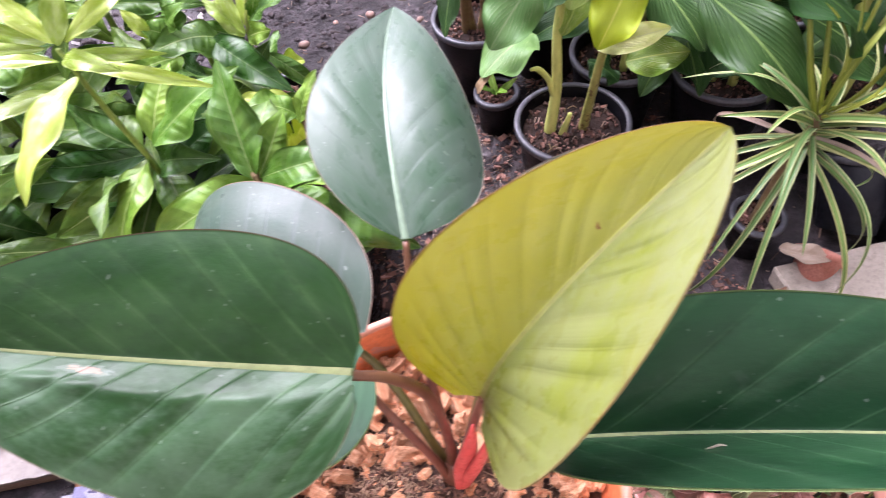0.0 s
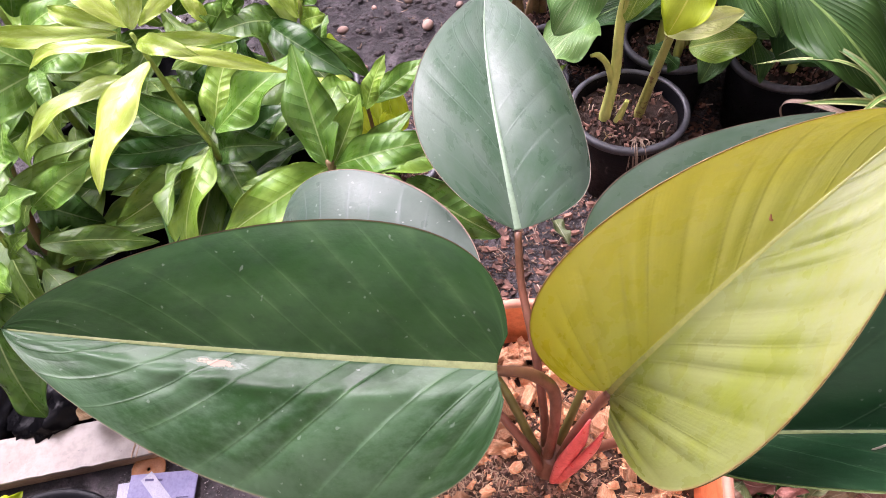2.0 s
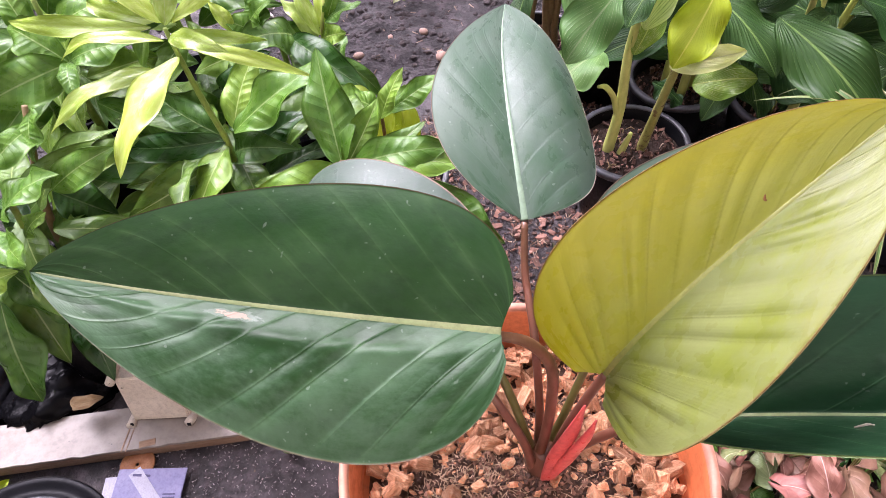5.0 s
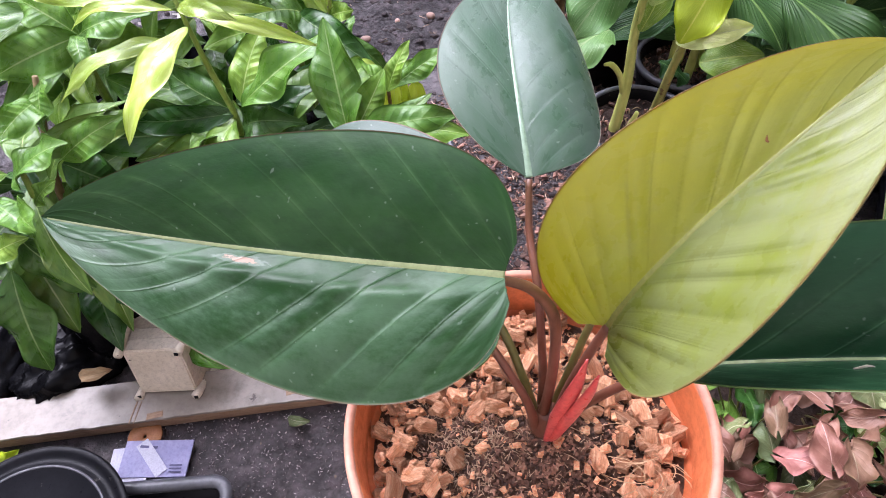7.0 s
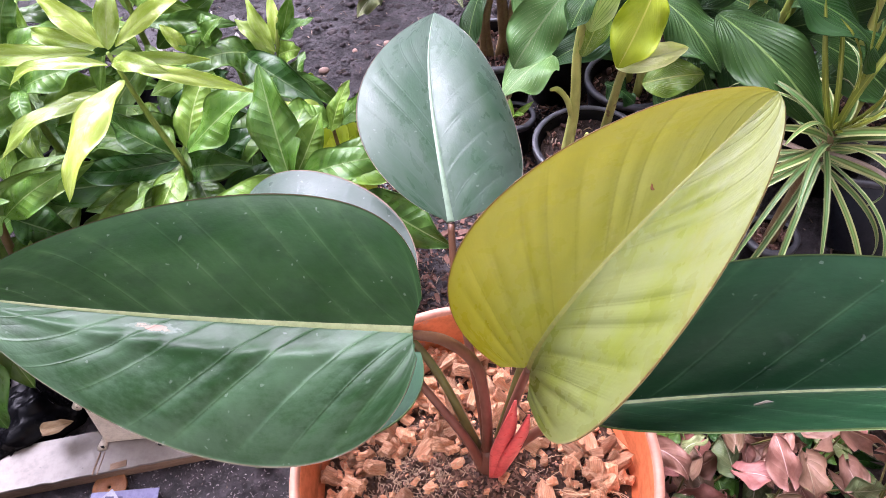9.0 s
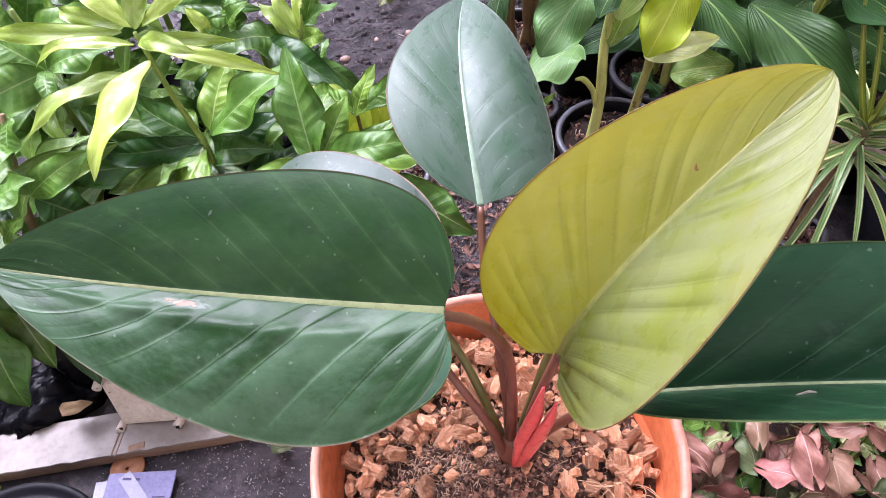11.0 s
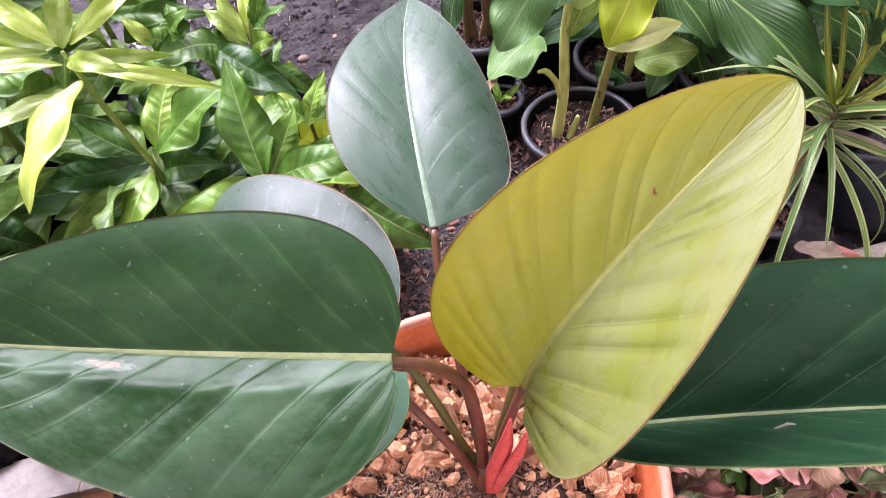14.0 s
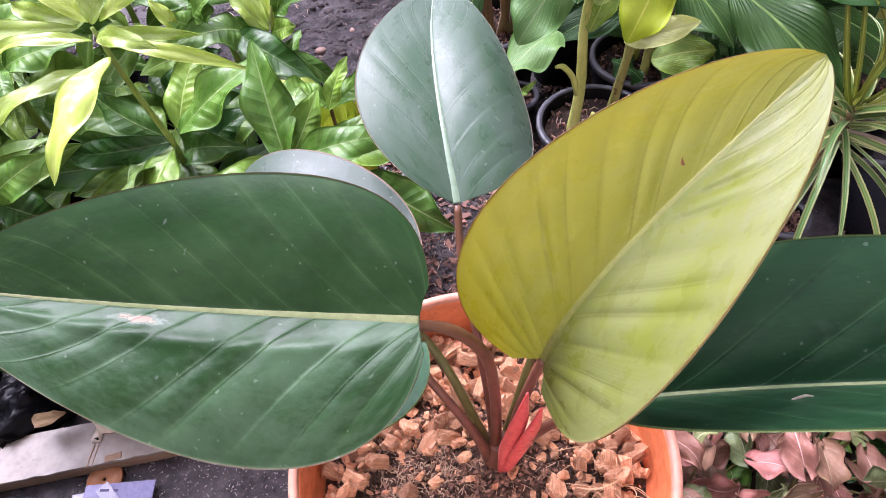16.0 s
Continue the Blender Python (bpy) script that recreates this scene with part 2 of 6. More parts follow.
STRIPED = leaf_material("striped_green_leaf", (0.022, 0.074, 0.013), (0.040, 0.108, 0.022), (0.22, 0.36, 0.12), (0.17, 0.29, 0.08), veins=9, sweep=0.9, vein_mix=0.5, vein_width=0.15, spec=0.28,
                        gloss=0.42, through_light=0.4, vary=0.2, quilt=0.75, groove=0.10, broken=0.8)
STRIPED_PALE = leaf_material("pale_striped_leaf", (0.135, 0.290, 0.075), (0.195, 0.360, 0.105), (0.56, 0.68, 0.38), (0.30, 0.42, 0.18), veins=9, sweep=0.9, vein_mix=0.6, vein_width=0.17, spec=0.35,
                             gloss=0.40, through_light=0.4, vary=0.15, quilt=0.35, groove=0.08, broken=0.8)
STRIPED_LIME = leaf_material("striped_lime_leaf", (0.16, 0.31, 0.03), (0.27, 0.43, 0.04), (0.72, 0.76, 0.42), (0.5, 0.6, 0.15), veins=15, sweep=0.9, vein_mix=0.8, vein_width=0.35,
                             gloss=0.34, through_light=0.35, vary=0.12, quilt=0.2, broken=0.6)
YELLOW = leaf_material("bright_yellow_lime_leaf", (0.42, 0.54, 0.018), (0.52, 0.64, 0.03), (0.28, 0.38, 0.03), (0.66, 0.70, 0.12), veins=13, sweep=0.9, vein_mix=0.3, vein_width=0.10,
                       gloss=0.34, through_light=0.4, vary=0.05, quilt=0.3)
BARRED = leaf_material("lime_leaf_with_green_bars", (0.60, 0.74, 0.26), (0.72, 0.82, 0.38), (0.14, 0.32, 0.05), (0.62, 0.68, 0.28), veins=9, sweep=0.7, vein_mix=0.8, vein_width=0.5,
                       gloss=0.4, through_light=0.55, vary=0.05, quilt=0.3, broken=0.4)
CREAM = leaf_material("cream_striped_leaf", (0.72, 0.79, 0.28), (0.84, 0.87, 0.44), (0.24, 0.44, 0.06), (0.66, 0.70, 0.36), veins=13, sweep=0.9, vein_mix=0.45, vein_width=0.16,
                      gloss=0.4, through_light=0.5, vary=0.05, quilt=0.3, broken=0.8)
SPEAR = leaf_material("yellow_green_strap_leaf", (0.24, 0.29, 0.03), (0.33, 0.37, 0.06), (0.5, 0.52, 0.12), (0.42, 0.46, 0.07), veins=2, vein_mix=0.1, rib_width=0.2, gloss=0.34,
                      through_light=0.25, vary=0.2, quilt=0.1)
STRAP = leaf_material("cream_edged_strap_leaf", (0.095, 0.19, 0.036), (0.15, 0.24, 0.055), (0.30, 0.40, 0.12), (0.15, 0.30, 0.08), veins=2, vein_mix=0.1, rib_width=0.3, gloss=0.36,
                      through_light=0.25, margin=None, vary=0.3, quilt=0.1, blotch=(0.32, 0.34, 0.15), edge=(0.38, 0.42, 0.17))
BRONZE = leaf_material("bronze_pink_leaf", (0.24, 0.13, 0.075), (0.36, 0.20, 0.13), (0.42, 0.30, 0.20), (0.4, 0.3, 0.2), veins=5, sweep=0.6, vein_mix=0.15, gloss=0.5, through_light=0.3, vary=0.35,
                       quilt=0.3, blotch=(0.22, 0.20, 0.08))
PINK = leaf_material("dusty_pink_leaf", (0.270, 0.112, 0.078), (0.400, 0.200, 0.145), (0.42, 0.25, 0.18), (0.62, 0.40, 0.34), veins=5, sweep=0.6, vein_mix=0.15, gloss=0.5, through_light=0.3, vary=0.3,
                     quilt=0.2, blotch=(0.42, 0.23, 0.14))
SAGE = leaf_material("pale_sage_leaf", (0.13, 0.17, 0.055), (0.21, 0.24, 0.10), (0.37, 0.40, 0.24), (0.45, 0.45, 0.3), veins=9, vein_mix=0.35, gloss=0.5, through_light=0.25, vary=0.3,
                     quilt=0.3, blotch=(0.42, 0.28, 0.2))
DRY_PALE = leaf_material("pale_dry_leaf", (0.42, 0.31, 0.23), (0.55, 0.43, 0.34), (0.45, 0.33, 0.25), (0.5, 0.38, 0.3), veins=9, sweep=0.2, vein_mix=0.2, gloss=0.7, through_light=0.15, vary=0.2, quilt=0.6)
DRY = leaf_material("dry_brown_leaf", (0.35, 0.2, 0.1), (0.5, 0.34, 0.2), (0.3, 0.18, 0.1), (0.3, 0.2, 0.1), veins=9, gloss=0.7, through_light=0.15, vary=0.25, quilt=0.5)

TERRACOTTA = plain_material("terracotta_plastic", (0.66, 0.17, 0.055), (0.72, 0.22, 0.085), 14, rough=0.45, bump=0.08, depth=0.001, spots=(0.5, 0.22, 0.16), spot_at=0.62)
CLAY = plain_material("weathered_pink_clay", (0.42, 0.15, 0.10), (0.55, 0.24, 0.18), 40, rough=0.7, bump=0.3, depth=0.001, spots=(0.3, 0.2, 0.16), spot_at=0.62)
RIM = plain_material("worn_pale_terracotta", (0.60, 0.26, 0.17), (0.68, 0.33, 0.23), 9, rough=0.5, bump=0.08, depth=0.001, spots=(0.6, 0.25, 0.15), spot_at=0.68)
COIR = plain_material("coconut_husk_chip", (0.70, 0.310, 0.155), (0.95, 0.57, 0.345), 150, rough=0.9, bump=0.8, depth=0.005, spec=0.15, stretch=(0.5, 2.6, 2.6), fine=3, vary=0.42, dirt=0.6)
FIBRE_PALE = plain_material("pale_coconut_fibre", (0.7, 0.42, 0.22), (0.8, 0.52, 0.32), 90, rough=0.85, bump=0.2, spec=0.2)
FIBRE = plain_material("coconut_fibre", (0.46, 0.28, 0.17), (0.74, 0.53, 0.36), 90, rough=0.85, bump=0.2, spec=0.2)
POTSOIL = plain_material("dark_potting_soil", (0.016, 0.010, 0.008), (0.042, 0.025, 0.018), 45, rough=0.95, bump=1.0, depth=0.004, spec=0.2, spots=(0.15, 0.085, 0.055), spot_at=0.7, fine=5)
MAINSOIL = plain_material("brown_potting_soil", (0.105, 0.055, 0.038), (0.25, 0.145, 0.100), 90, rough=0.95, bump=1.0, depth=0.009, spec=0.2, spots=(0.2, 0.12, 0.08), spot_at=0.66, fine=5)
PETIOLE = plain_material("red_brown_petiole", (0.165, 0.055, 0.036), (0.175, 0.085, 0.042), 18, rough=0.42, bump=0.15, depth=0.0006, stretch=(1, 1, 0.2))
PETIOLE_GREEN = plain_material("olive_petiole", (0.13, 0.13, 0.03), (0.17, 0.12, 0.04), 18, rough=0.42, bump=0.15, depth=0.0006, stretch=(1, 1, 0.2))
SHEATH = plain_material("pink_red_sheath", (0.68, 0.085, 0.08), (0.75, 0.16, 0.13), 25, rough=0.35, bump=0.1, depth=0.0006)
RIB = plain_material("pale_green_midrib", (0.085, 0.125, 0.026), (0.135, 0.160, 0.042), 30, rough=0.55, bump=0.1, depth=0.0005)
RIB_BROAD = plain_material("broad_pale_midrib", (0.135, 0.175, 0.055), (0.200, 0.225, 0.090), 30, rough=0.55, bump=0.1, depth=0.0005)
RIB_PALE = plain_material("grey_green_midrib", (0.17, 0.26, 0.17), (0.23, 0.32, 0.21), 30, rough=0.4, bump=0.1, depth=0.0005)
RIB_OLIVE = plain_material("yellow_midrib", (0.21, 0.225, 0.04), (0.26, 0.275, 0.065), 30, rough=0.38, bump=0.1, depth=0.0005)
SCAR = plain_material("dry_scar", (0.34, 0.29, 0.22), (0.50, 0.44, 0.36), 120, rough=0.8, bump=0.4, depth=0.001)
STEM = plain_material("green_stem", (0.24, 0.34, 0.05), (0.31, 0.40, 0.09), 25, rough=0.5, bump=0.2, depth=0.001)
STEM_BROWN = plain_material("brown_stem", (0.16, 0.10, 0.04), (0.24, 0.17, 0.07), 25, rough=0.6, bump=0.3, depth=0.001)
STEM_MOTTLED = plain_material("mottled_green_brown_stem", (0.26, 0.27, 0.06), (0.36, 0.34, 0.10), 22, rough=0.5, bump=0.25, depth=0.001, spots=(0.13, 0.08, 0.03), spot_at=0.58, stretch=(1, 1, 0.5))
STEM_PALE = plain_material("pale_olive_stem", (0.44, 0.52, 0.10), (0.56, 0.56, 0.18), 14, rough=0.5, bump=0.2, depth=0.001, spots=(0.26, 0.17, 0.09), stretch=(1, 1, 0.3))
BLACK = plain_material("black_plastic", (0.005, 0.0052, 0.0065), (0.009, 0.009, 0.011), 20, rough=0.36, bump=0.15, depth=0.001, spec=0.08, spots=(0.06, 0.055, 0.05), spot_at=0.66)
SLATE = plain_material("blue_black_plastic", (0.011, 0.013, 0.019), (0.020, 0.023, 0.031), 20, rough=0.45, bump=0.15, depth=0.001, spec=0.25)
# grey of worn pot rims; on the tray lip it paints a highlight
BLACK_RIM = plain_material("dusty_highlit_black_plastic", (0.040, 0.041, 0.048), (0.085, 0.086, 0.096), 30, rough=0.45, bump=0.1, depth=0.001)
BAG = plain_material("black_plastic_film", (0.0025, 0.0025, 0.003), (0.005, 0.005, 0.006), 12, rough=0.22, bump=0.35, depth=0.005, spec=0.07, fine=3)
WHITE = plain_material("dirty_white_plastic", (0.52, 0.45, 0.35), (0.62, 0.55, 0.45), 30, rough=0.5, bump=0.12, depth=0.001, spots=(0.12, 0.10, 0.08), spot_at=0.655)
BOARD = plain_material("worn_white_laminate", (0.165, 0.136, 0.106), (0.225, 0.19, 0.152), 12, rough=0.4, bump=0.12, depth=0.001, spots=(0.06, 0.045, 0.035), spot_at=0.64)
BOARD_EDGE = plain_material("raw_board_edge", (0.20, 0.12, 0.07), (0.30, 0.20, 0.13), 16, rough=0.85, bump=0.5, depth=0.002, stretch=(0.4, 2, 2))
PAPER = plain_material("lilac_paper", (0.21, 0.20, 0.36), (0.27, 0.26, 0.42), 25, rough=0.6, bump=0.15, depth=0.001)
PAPER_DARK = plain_material("violet_print", (0.06, 0.055, 0.13), (0.10, 0.09, 0.2), 60, rough=0.6, bump=0.05)
PAPER_LIGHT = plain_material("white_paper", (0.40, 0.39, 0.48), (0.45, 0.44, 0.52), 60, rough=0.6, bump=0.05)
RUST = plain_material("orange_rusty_disc", (0.26, 0.095, 0.03), (0.33, 0.14, 0.05), 60, rough=0.6, bump=0.3, depth=0.001)
TILE = plain_material("pale_concrete", (0.26, 0.225, 0.18), (0.36, 0.31, 0.255), 15, rough=0.8, bump=0.4, depth=0.002, spots=(0.25, 0.2, 0.16), spot_at=0.66)
STONE = plain_material("pink_brown_pebble", (0.34, 0.2, 0.15), (0.42, 0.28, 0.22), 30, rough=0.7, bump=0.3, depth=0.001, vary=0.35)
CLOD = plain_material("dark_soil_clod", (0.040, 0.031, 0.031), (0.085, 0.066, 0.064), 60, rough=0.9, bump=0.8, depth=0.003, spec=0.3)
LITTER = plain_material("dry_litter", (0.22, 0.15, 0.11), (0.36, 0.27, 0.20), 50, rough=0.85, bump=0.3, island=0.75)
CRUMB = plain_material("brown_soil_crumb", (0.125, 0.060, 0.039), (0.33, 0.175, 0.115), 80, rough=0.9, bump=0.4, island=0.7)
GRIT = plain_material("pale_grey_grit", (0.26, 0.23, 0.23), (0.44, 0.40, 0.38), 50, rough=0.85, bump=0.3, island=0.6)
BARK = plain_material("red_brown_bark", (0.11, 0.052, 0.038), (0.23, 0.12, 0.085), 50, rough=0.85, bump=0.3, island=0.6)
CHAFF = plain_material("white_chaff", (0.6, 0.55, 0.5), (0.75, 0.72, 0.68), 50, rough=0.8, bump=0.3)


def ground_material():
    m = Nodes("dark_damp_soil")
    big = m.noise(2.2, 4, 0.6)
    mid = m.noise(16, 6, 0.65)
    fine = m.noise(160, 5, 0.7)
    lump = m.noise(48, 7, 0.68)
    base = m.mix(m.ramp(mid, 0.32, 0.68), (0.044, 0.036, 0.038), (0.110, 0.090, 0.094))
    base = m.mix(m.ramp(lump, 0.4, 0.65), tuple(c * 0.55 for c in (0.055, 0.045, 0.048)), base)
    base = m.mix(m.ramp(fine, 0.6, 0.8, 0, 0.6), base, (0.17, 0.145, 0.14))
    base = m.mix(m.ramp(m.noise(55, 3, 0.5), 0.7, 0.76, 0, 0.6), base, (0.25, 0.18, 0.12))
    m.colour(base)
    wet = m.ramp(big, 0.46, 0.58)
    m.rough(m.mix(wet, m.ramp(fine, 0.3, 0.7, 0.75, 0.95), (0.5, 0.5, 0.5)))
    relief = m.math("ADD", m.math("ADD", mid, m.math("MULTIPLY", lump, 1.4)), m.math("MULTIPLY", fine, 0.5))
    m.bump(m.math("MULTIPLY", relief, m.ramp(big, 0.46, 0.58, 1.0, 0.22)), 1.0, 0.022)
    return m.mat


GROUND = ground_material()


# ---- mesh helpers ----
def mesh(name, verts, faces, mat, uvs=None, smooth=True):
    data = bpy.data.meshes.new(name)
    data.from_pydata([tuple(map(float, v)) for v in verts], [], faces)
    if uvs is not None:
        layer = data.uv_layers.new(name="UVMap")
        index = np.empty(len(data.loops), dtype=np.int32)
        data.loops.foreach_get("vertex_index", index)
        layer.data.foreach_set("uv", np.asarray(uvs, dtype=np.float32)[index].ravel())
    data.polygons.foreach_set("use_smooth", [smooth] * len(data.polygons))
    for one in mat if isinstance(mat, (list, tuple)) else (mat,):
        data.materials.append(one)
    data.update()
    return data


def part(name, data, parent=None, label="", m=None):
    """Links a mesh as one object, under a thing or a part if a parent is given."""
    if isinstance(data, tuple):
        bm, mat = data
        data = bpy.data.meshes.new(name)
        bm.to_mesh(data)
        bm.free()
        data.materials.append(mat)
    ob = new(name, data)
    if parent:
        ob.parent = parent
        ob.matrix_parent_inverse = parent.matrix_basis.inverted()
    if m is not None:
        ob.matrix_basis = m
    return tagged(ob, label) if label else ob


def thing(name, at, label, category, group="", kind=""):
    ob = new(name)
    ob.empty_display_size = 0.05
    ob.location = at
    return tagged(ob, label, category, group, kind)


def curve_points(points, n=16):
    """A smooth line through a few points (Catmull-Rom)."""
    p = np.array(points, float)
    p = np.vstack([2 * p[0] - p[1], p, 2 * p[-1] - p[-2]])
    out = []
    spans = len(p) - 3
    for k in range(spans):
        a, b, c, d = p[k : k + 4]
        for t in np.linspace(0, 1, n, endpoint=k == spans - 1):
            out.append(0.5 * (2 * b + (c - a) * t + (2 * a - 5 * b + 4 * c - d) * t * t + (3 * b - a - 3 * c + d) * t**3))
    return np.array(out)


def tube(name, points, radii, mat, segments=10, n=8, flat=1.0, ends=True):
    line = curve_points(points, n)
    r = np.interp(np.linspace(0, 1, len(line)), np.linspace(0, 1, len(radii)), radii)
    tangents = np.gradient(line, axis=0)
    tangents /= np.linalg.norm(tangents, axis=1)[:, None]
    side = np.cross(tangents[0], (0.31, -0.8, 0.52))
    side /= np.linalg.norm(side)
    verts, faces = [], []
    for p, t, radius in zip(line, tangents, r):
        side = side - t * (side @ t)
        side /= np.linalg.norm(side)
        other = np.cross(t, side)
        for k in range(segments):
            a = 2 * math.pi * k / segments
            verts.append(p + radius * (math.cos(a) * side + flat * math.sin(a) * other))
    for i in range(len(line) - 1):
        for k in range(segments):
            j = (k + 1) % segments
            faces.append((i * segments + k, i * segments + j, (i + 1) * segments + j, (i + 1) * segments + k))
    if ends:
        faces.append(tuple(range(segments))[::-1])
        faces.append(tuple(range((len(line) - 1) * segments, len(line) * segments)))
    return mesh(name, verts, faces, mat)


def lathe(name, profile, mat, segments=48, wobble=0.0, fold=0, ring=False):
    verts, faces = [], []
    for r, z in profile:
        for k in range(segments):
            a = 2 * math.pi * k / segments
            rr = r * (1 + wobble * noise.noise((3 * math.cos(a), 3 * math.sin(a), z * 25)) + wobble * 0.5 * math.sin(fold * a + z * 20))
            verts.append((rr * math.cos(a), rr * math.sin(a), z))
    n = len(profile)
    for i in range(n - 1):
        for k in range(segments):
            j = (k + 1) % segments
            faces.append((i * segments + k, i * segments + j, (i + 1) * segments + j, (i + 1) * segments + k))
    if ring:
        faces += [((n - 1) * segments + k, (n - 1) * segments + (k + 1) % segments, (k + 1) % segments, k) for k in range(segments)]
    else:
        faces.append(tuple(range(segments))[::-1])
        faces.append(tuple(range((n - 1) * segments, n * segments)))
    return mesh(name, verts, faces, mat)


def block(size, bevel, mat, name="block", jitter=0.0, rng=None):
    bm = bmesh.new()
    bmesh.ops.create_cube(bm, size=1)
    bmesh.ops.scale(bm, vec=size, verts=bm.verts)
    if jitter:
        for v in bm.verts:
            v.co += Vector([rng.uniform(-jitter, jitter) for _ in range(3)])
    if bevel:
        bmesh.ops.bevel(bm, geom=bm.edges[:], offset=bevel, segments=1, affect="EDGES")
    data = bpy.data.meshes.new(name)
    bm.to_mesh(data)
    bm.free()
    data.materials.append(mat)
    return data


def blade(name, base, tip, roll, arch, bend, fold_a, fold_b, curl_a, curl_b, wide_a, wide_b, rise, taper, blunt, lobe, skew,
          mat, along=30, across=8, thick=0.0007, ripple=0.0, ribs=11, sweep=0.42, wavy=0.0, seed=0.0, drip=0.0, calm=1.0, shoulder=0.0):
    """A leaf blade with its two halves folded about the midrib, an arched midrib, lobes at its base and raised tissue between the side veins.
    Returns the mesh and the midrib's line with the normals there."""
    B, T = np.array(base, float), np.array(tip, float)
    d = T - B
    length = np.linalg.norm(d)
    d /= length
    up = np.array([0, -0.5, 0.86])
    if abs(up @ d) > 0.96:
        up = np.array([0.3, 0.6, 0.7])
    n0 = up - d * (up @ d)
    n0 /= np.linalg.norm(n0)
    e0 = np.cross(d, n0)
    n = n0 * math.cos(roll) + e0 * math.sin(roll)
    e = np.cross(d, n)
    s = np.linspace(0, 1, along) ** 1.25
    shape = (s + abs(blunt) + 0.002) ** rise * (1 - s) ** taper
    shape /= shape.max()
    if drip:
        shape = np.maximum(shape, 0) * (1 - drip * np.clip((s - 0.8) / 0.2, 0, 1) * (1 - s) * 4)
    M = B + np.outer(s * length, d) + np.outer(arch * length * 4 * s * (1 - s) * (1 + skew * (2 * s - 1)), n) + np.outer(bend * length * 4 * s * (1 - s), e)
    q = np.concatenate([-np.linspace(1, 0, across + 1) ** 0.9, np.linspace(0, 1, across + 1)[1:] ** 0.9])
    top, uvs = [], []
    for i, si in enumerate(s):
        for qi in q:
            a = abs(qi)
            sign, fold, curl, wide = (-1, fold_a, curl_a, wide_a) if qi < 0 else (1, fold_b, curl_b, wide_b)
            x = a * wide * shape[i]
            p = M[i] - d * length * lobe * a**1.5 * (1 - si) ** 4 + x * (sign * e * math.cos(fold) + n * math.sin(fold)) + n * curl * x * x / wide
            c = si - sweep * a**0.85 + (0.045 if qi < 0 else 0)
            c = (c + 0.016 * math.sin(23 * c)) * ribs
            if qi < 0 and shoulder:
                p = p + n * shoulder * math.exp(-(((a - 0.26) / 0.065) ** 2)) * min(1, 5 * si * (1 - si)) * (0.7 + 0.5 * abs(math.sin(math.pi * c)))
            part_of = min(1, shape[i] * 1.4) * min(1, 2.6 * (1 - si)) * (0.75 + 0.9 * noise.noise((math.floor(c) * 1.37 + 0.5, 4.0 if qi < 0 else 9.0, seed * 5 + a * 1.5)))
            p = p + n * ripple * (calm if qi > 0 else 1.0) * part_of * (abs(math.sin(math.pi * c)) ** 0.8 - 0.6) * (min(max((a - 0.16) / 0.12, 0), 1) if qi < 0 and shoulder else min(1, a * 4)) * (1 - a**4)
            p = p + n * wavy * a * a * math.sin(si * 11 + seed * 7 + (1.7 if qi < 0 else 0)) * min(1, 6 * si * (1 - si))
            top.append(p)
            uvs.append(((qi + 1) / 2, si))
    w = len(q)
    top = np.array(top)
    grid = top.reshape(along, w, 3)
    du = np.gradient(grid, axis=1)
    dv = np.gradient(grid, axis=0)
    nor = np.cross(dv, du)
    size = np.linalg.norm(nor, axis=2, keepdims=True)
    nor = np.where(size > 1e-12, nor / np.maximum(size, 1e-12), n)
    if (nor.mean((0, 1)) @ n) < 0:
        nor = -nor
    low = (grid - nor * thick).reshape(-1, 3)
    verts = np.vstack([top, low])
    off = along * w
    faces = []
    for i in range(along - 1):
        for k in range(w - 1):
            a, b, c, f = i * w + k, i * w + k + 1, (i + 1) * w + k + 1, (i + 1) * w + k
            faces.append((a, f, c, b))
            faces.append((off + a, off + b, off + c, off + f))
    edge = [i * w for i in range(along)] + [(along - 1) * w + k for k in range(1, w)] + [i * w + w - 1 for i in range(along - 2, -1, -1)] + list(range(w - 2, 0, -1))
    for a, b in zip(edge, edge[1:] + edge[:1]):
        faces.append((a, b, off + b, off + a))
    return mesh(name, verts, faces, mat, uvs + uvs), M, nor[:, across]


def ridge(name, line, normals, widths, height, mat, sides=8):
    """A low rounded strip that runs along a line on a surface."""
    line, normals = np.asarray(line), np.asarray(normals)
    w_ = np.interp(np.linspace(0, 1, len(line)), np.linspace(0, 1, len(widths)), widths)
    tangents = np.gradient(line, axis=0)
    tangents /= np.linalg.norm(tangents, axis=1)[:, None]
    verts, faces = [], []
    for p, t, n, r in zip(line, tangents, normals, w_):
        e = np.cross(t, n)
        e /= np.linalg.norm(e)
        for k in range(sides):
            a = 2 * math.pi * k / sides
            verts.append(p + e * r * math.cos(a) + n * height * (r / widths[0]) ** 0.6 * math.sin(a))
    for i in range(len(line) - 1):
        for k in range(sides):
            j = (k + 1) % sides
            faces.append((i * sides + k, i * sides + j, (i + 1) * sides + j, (i + 1) * sides + k))
    faces += [tuple(range(sides))[::-1], tuple(range((len(line) - 1) * sides, len(line) * sides))]
    return mesh(name, verts, faces, mat)


rng = random.Random(7)


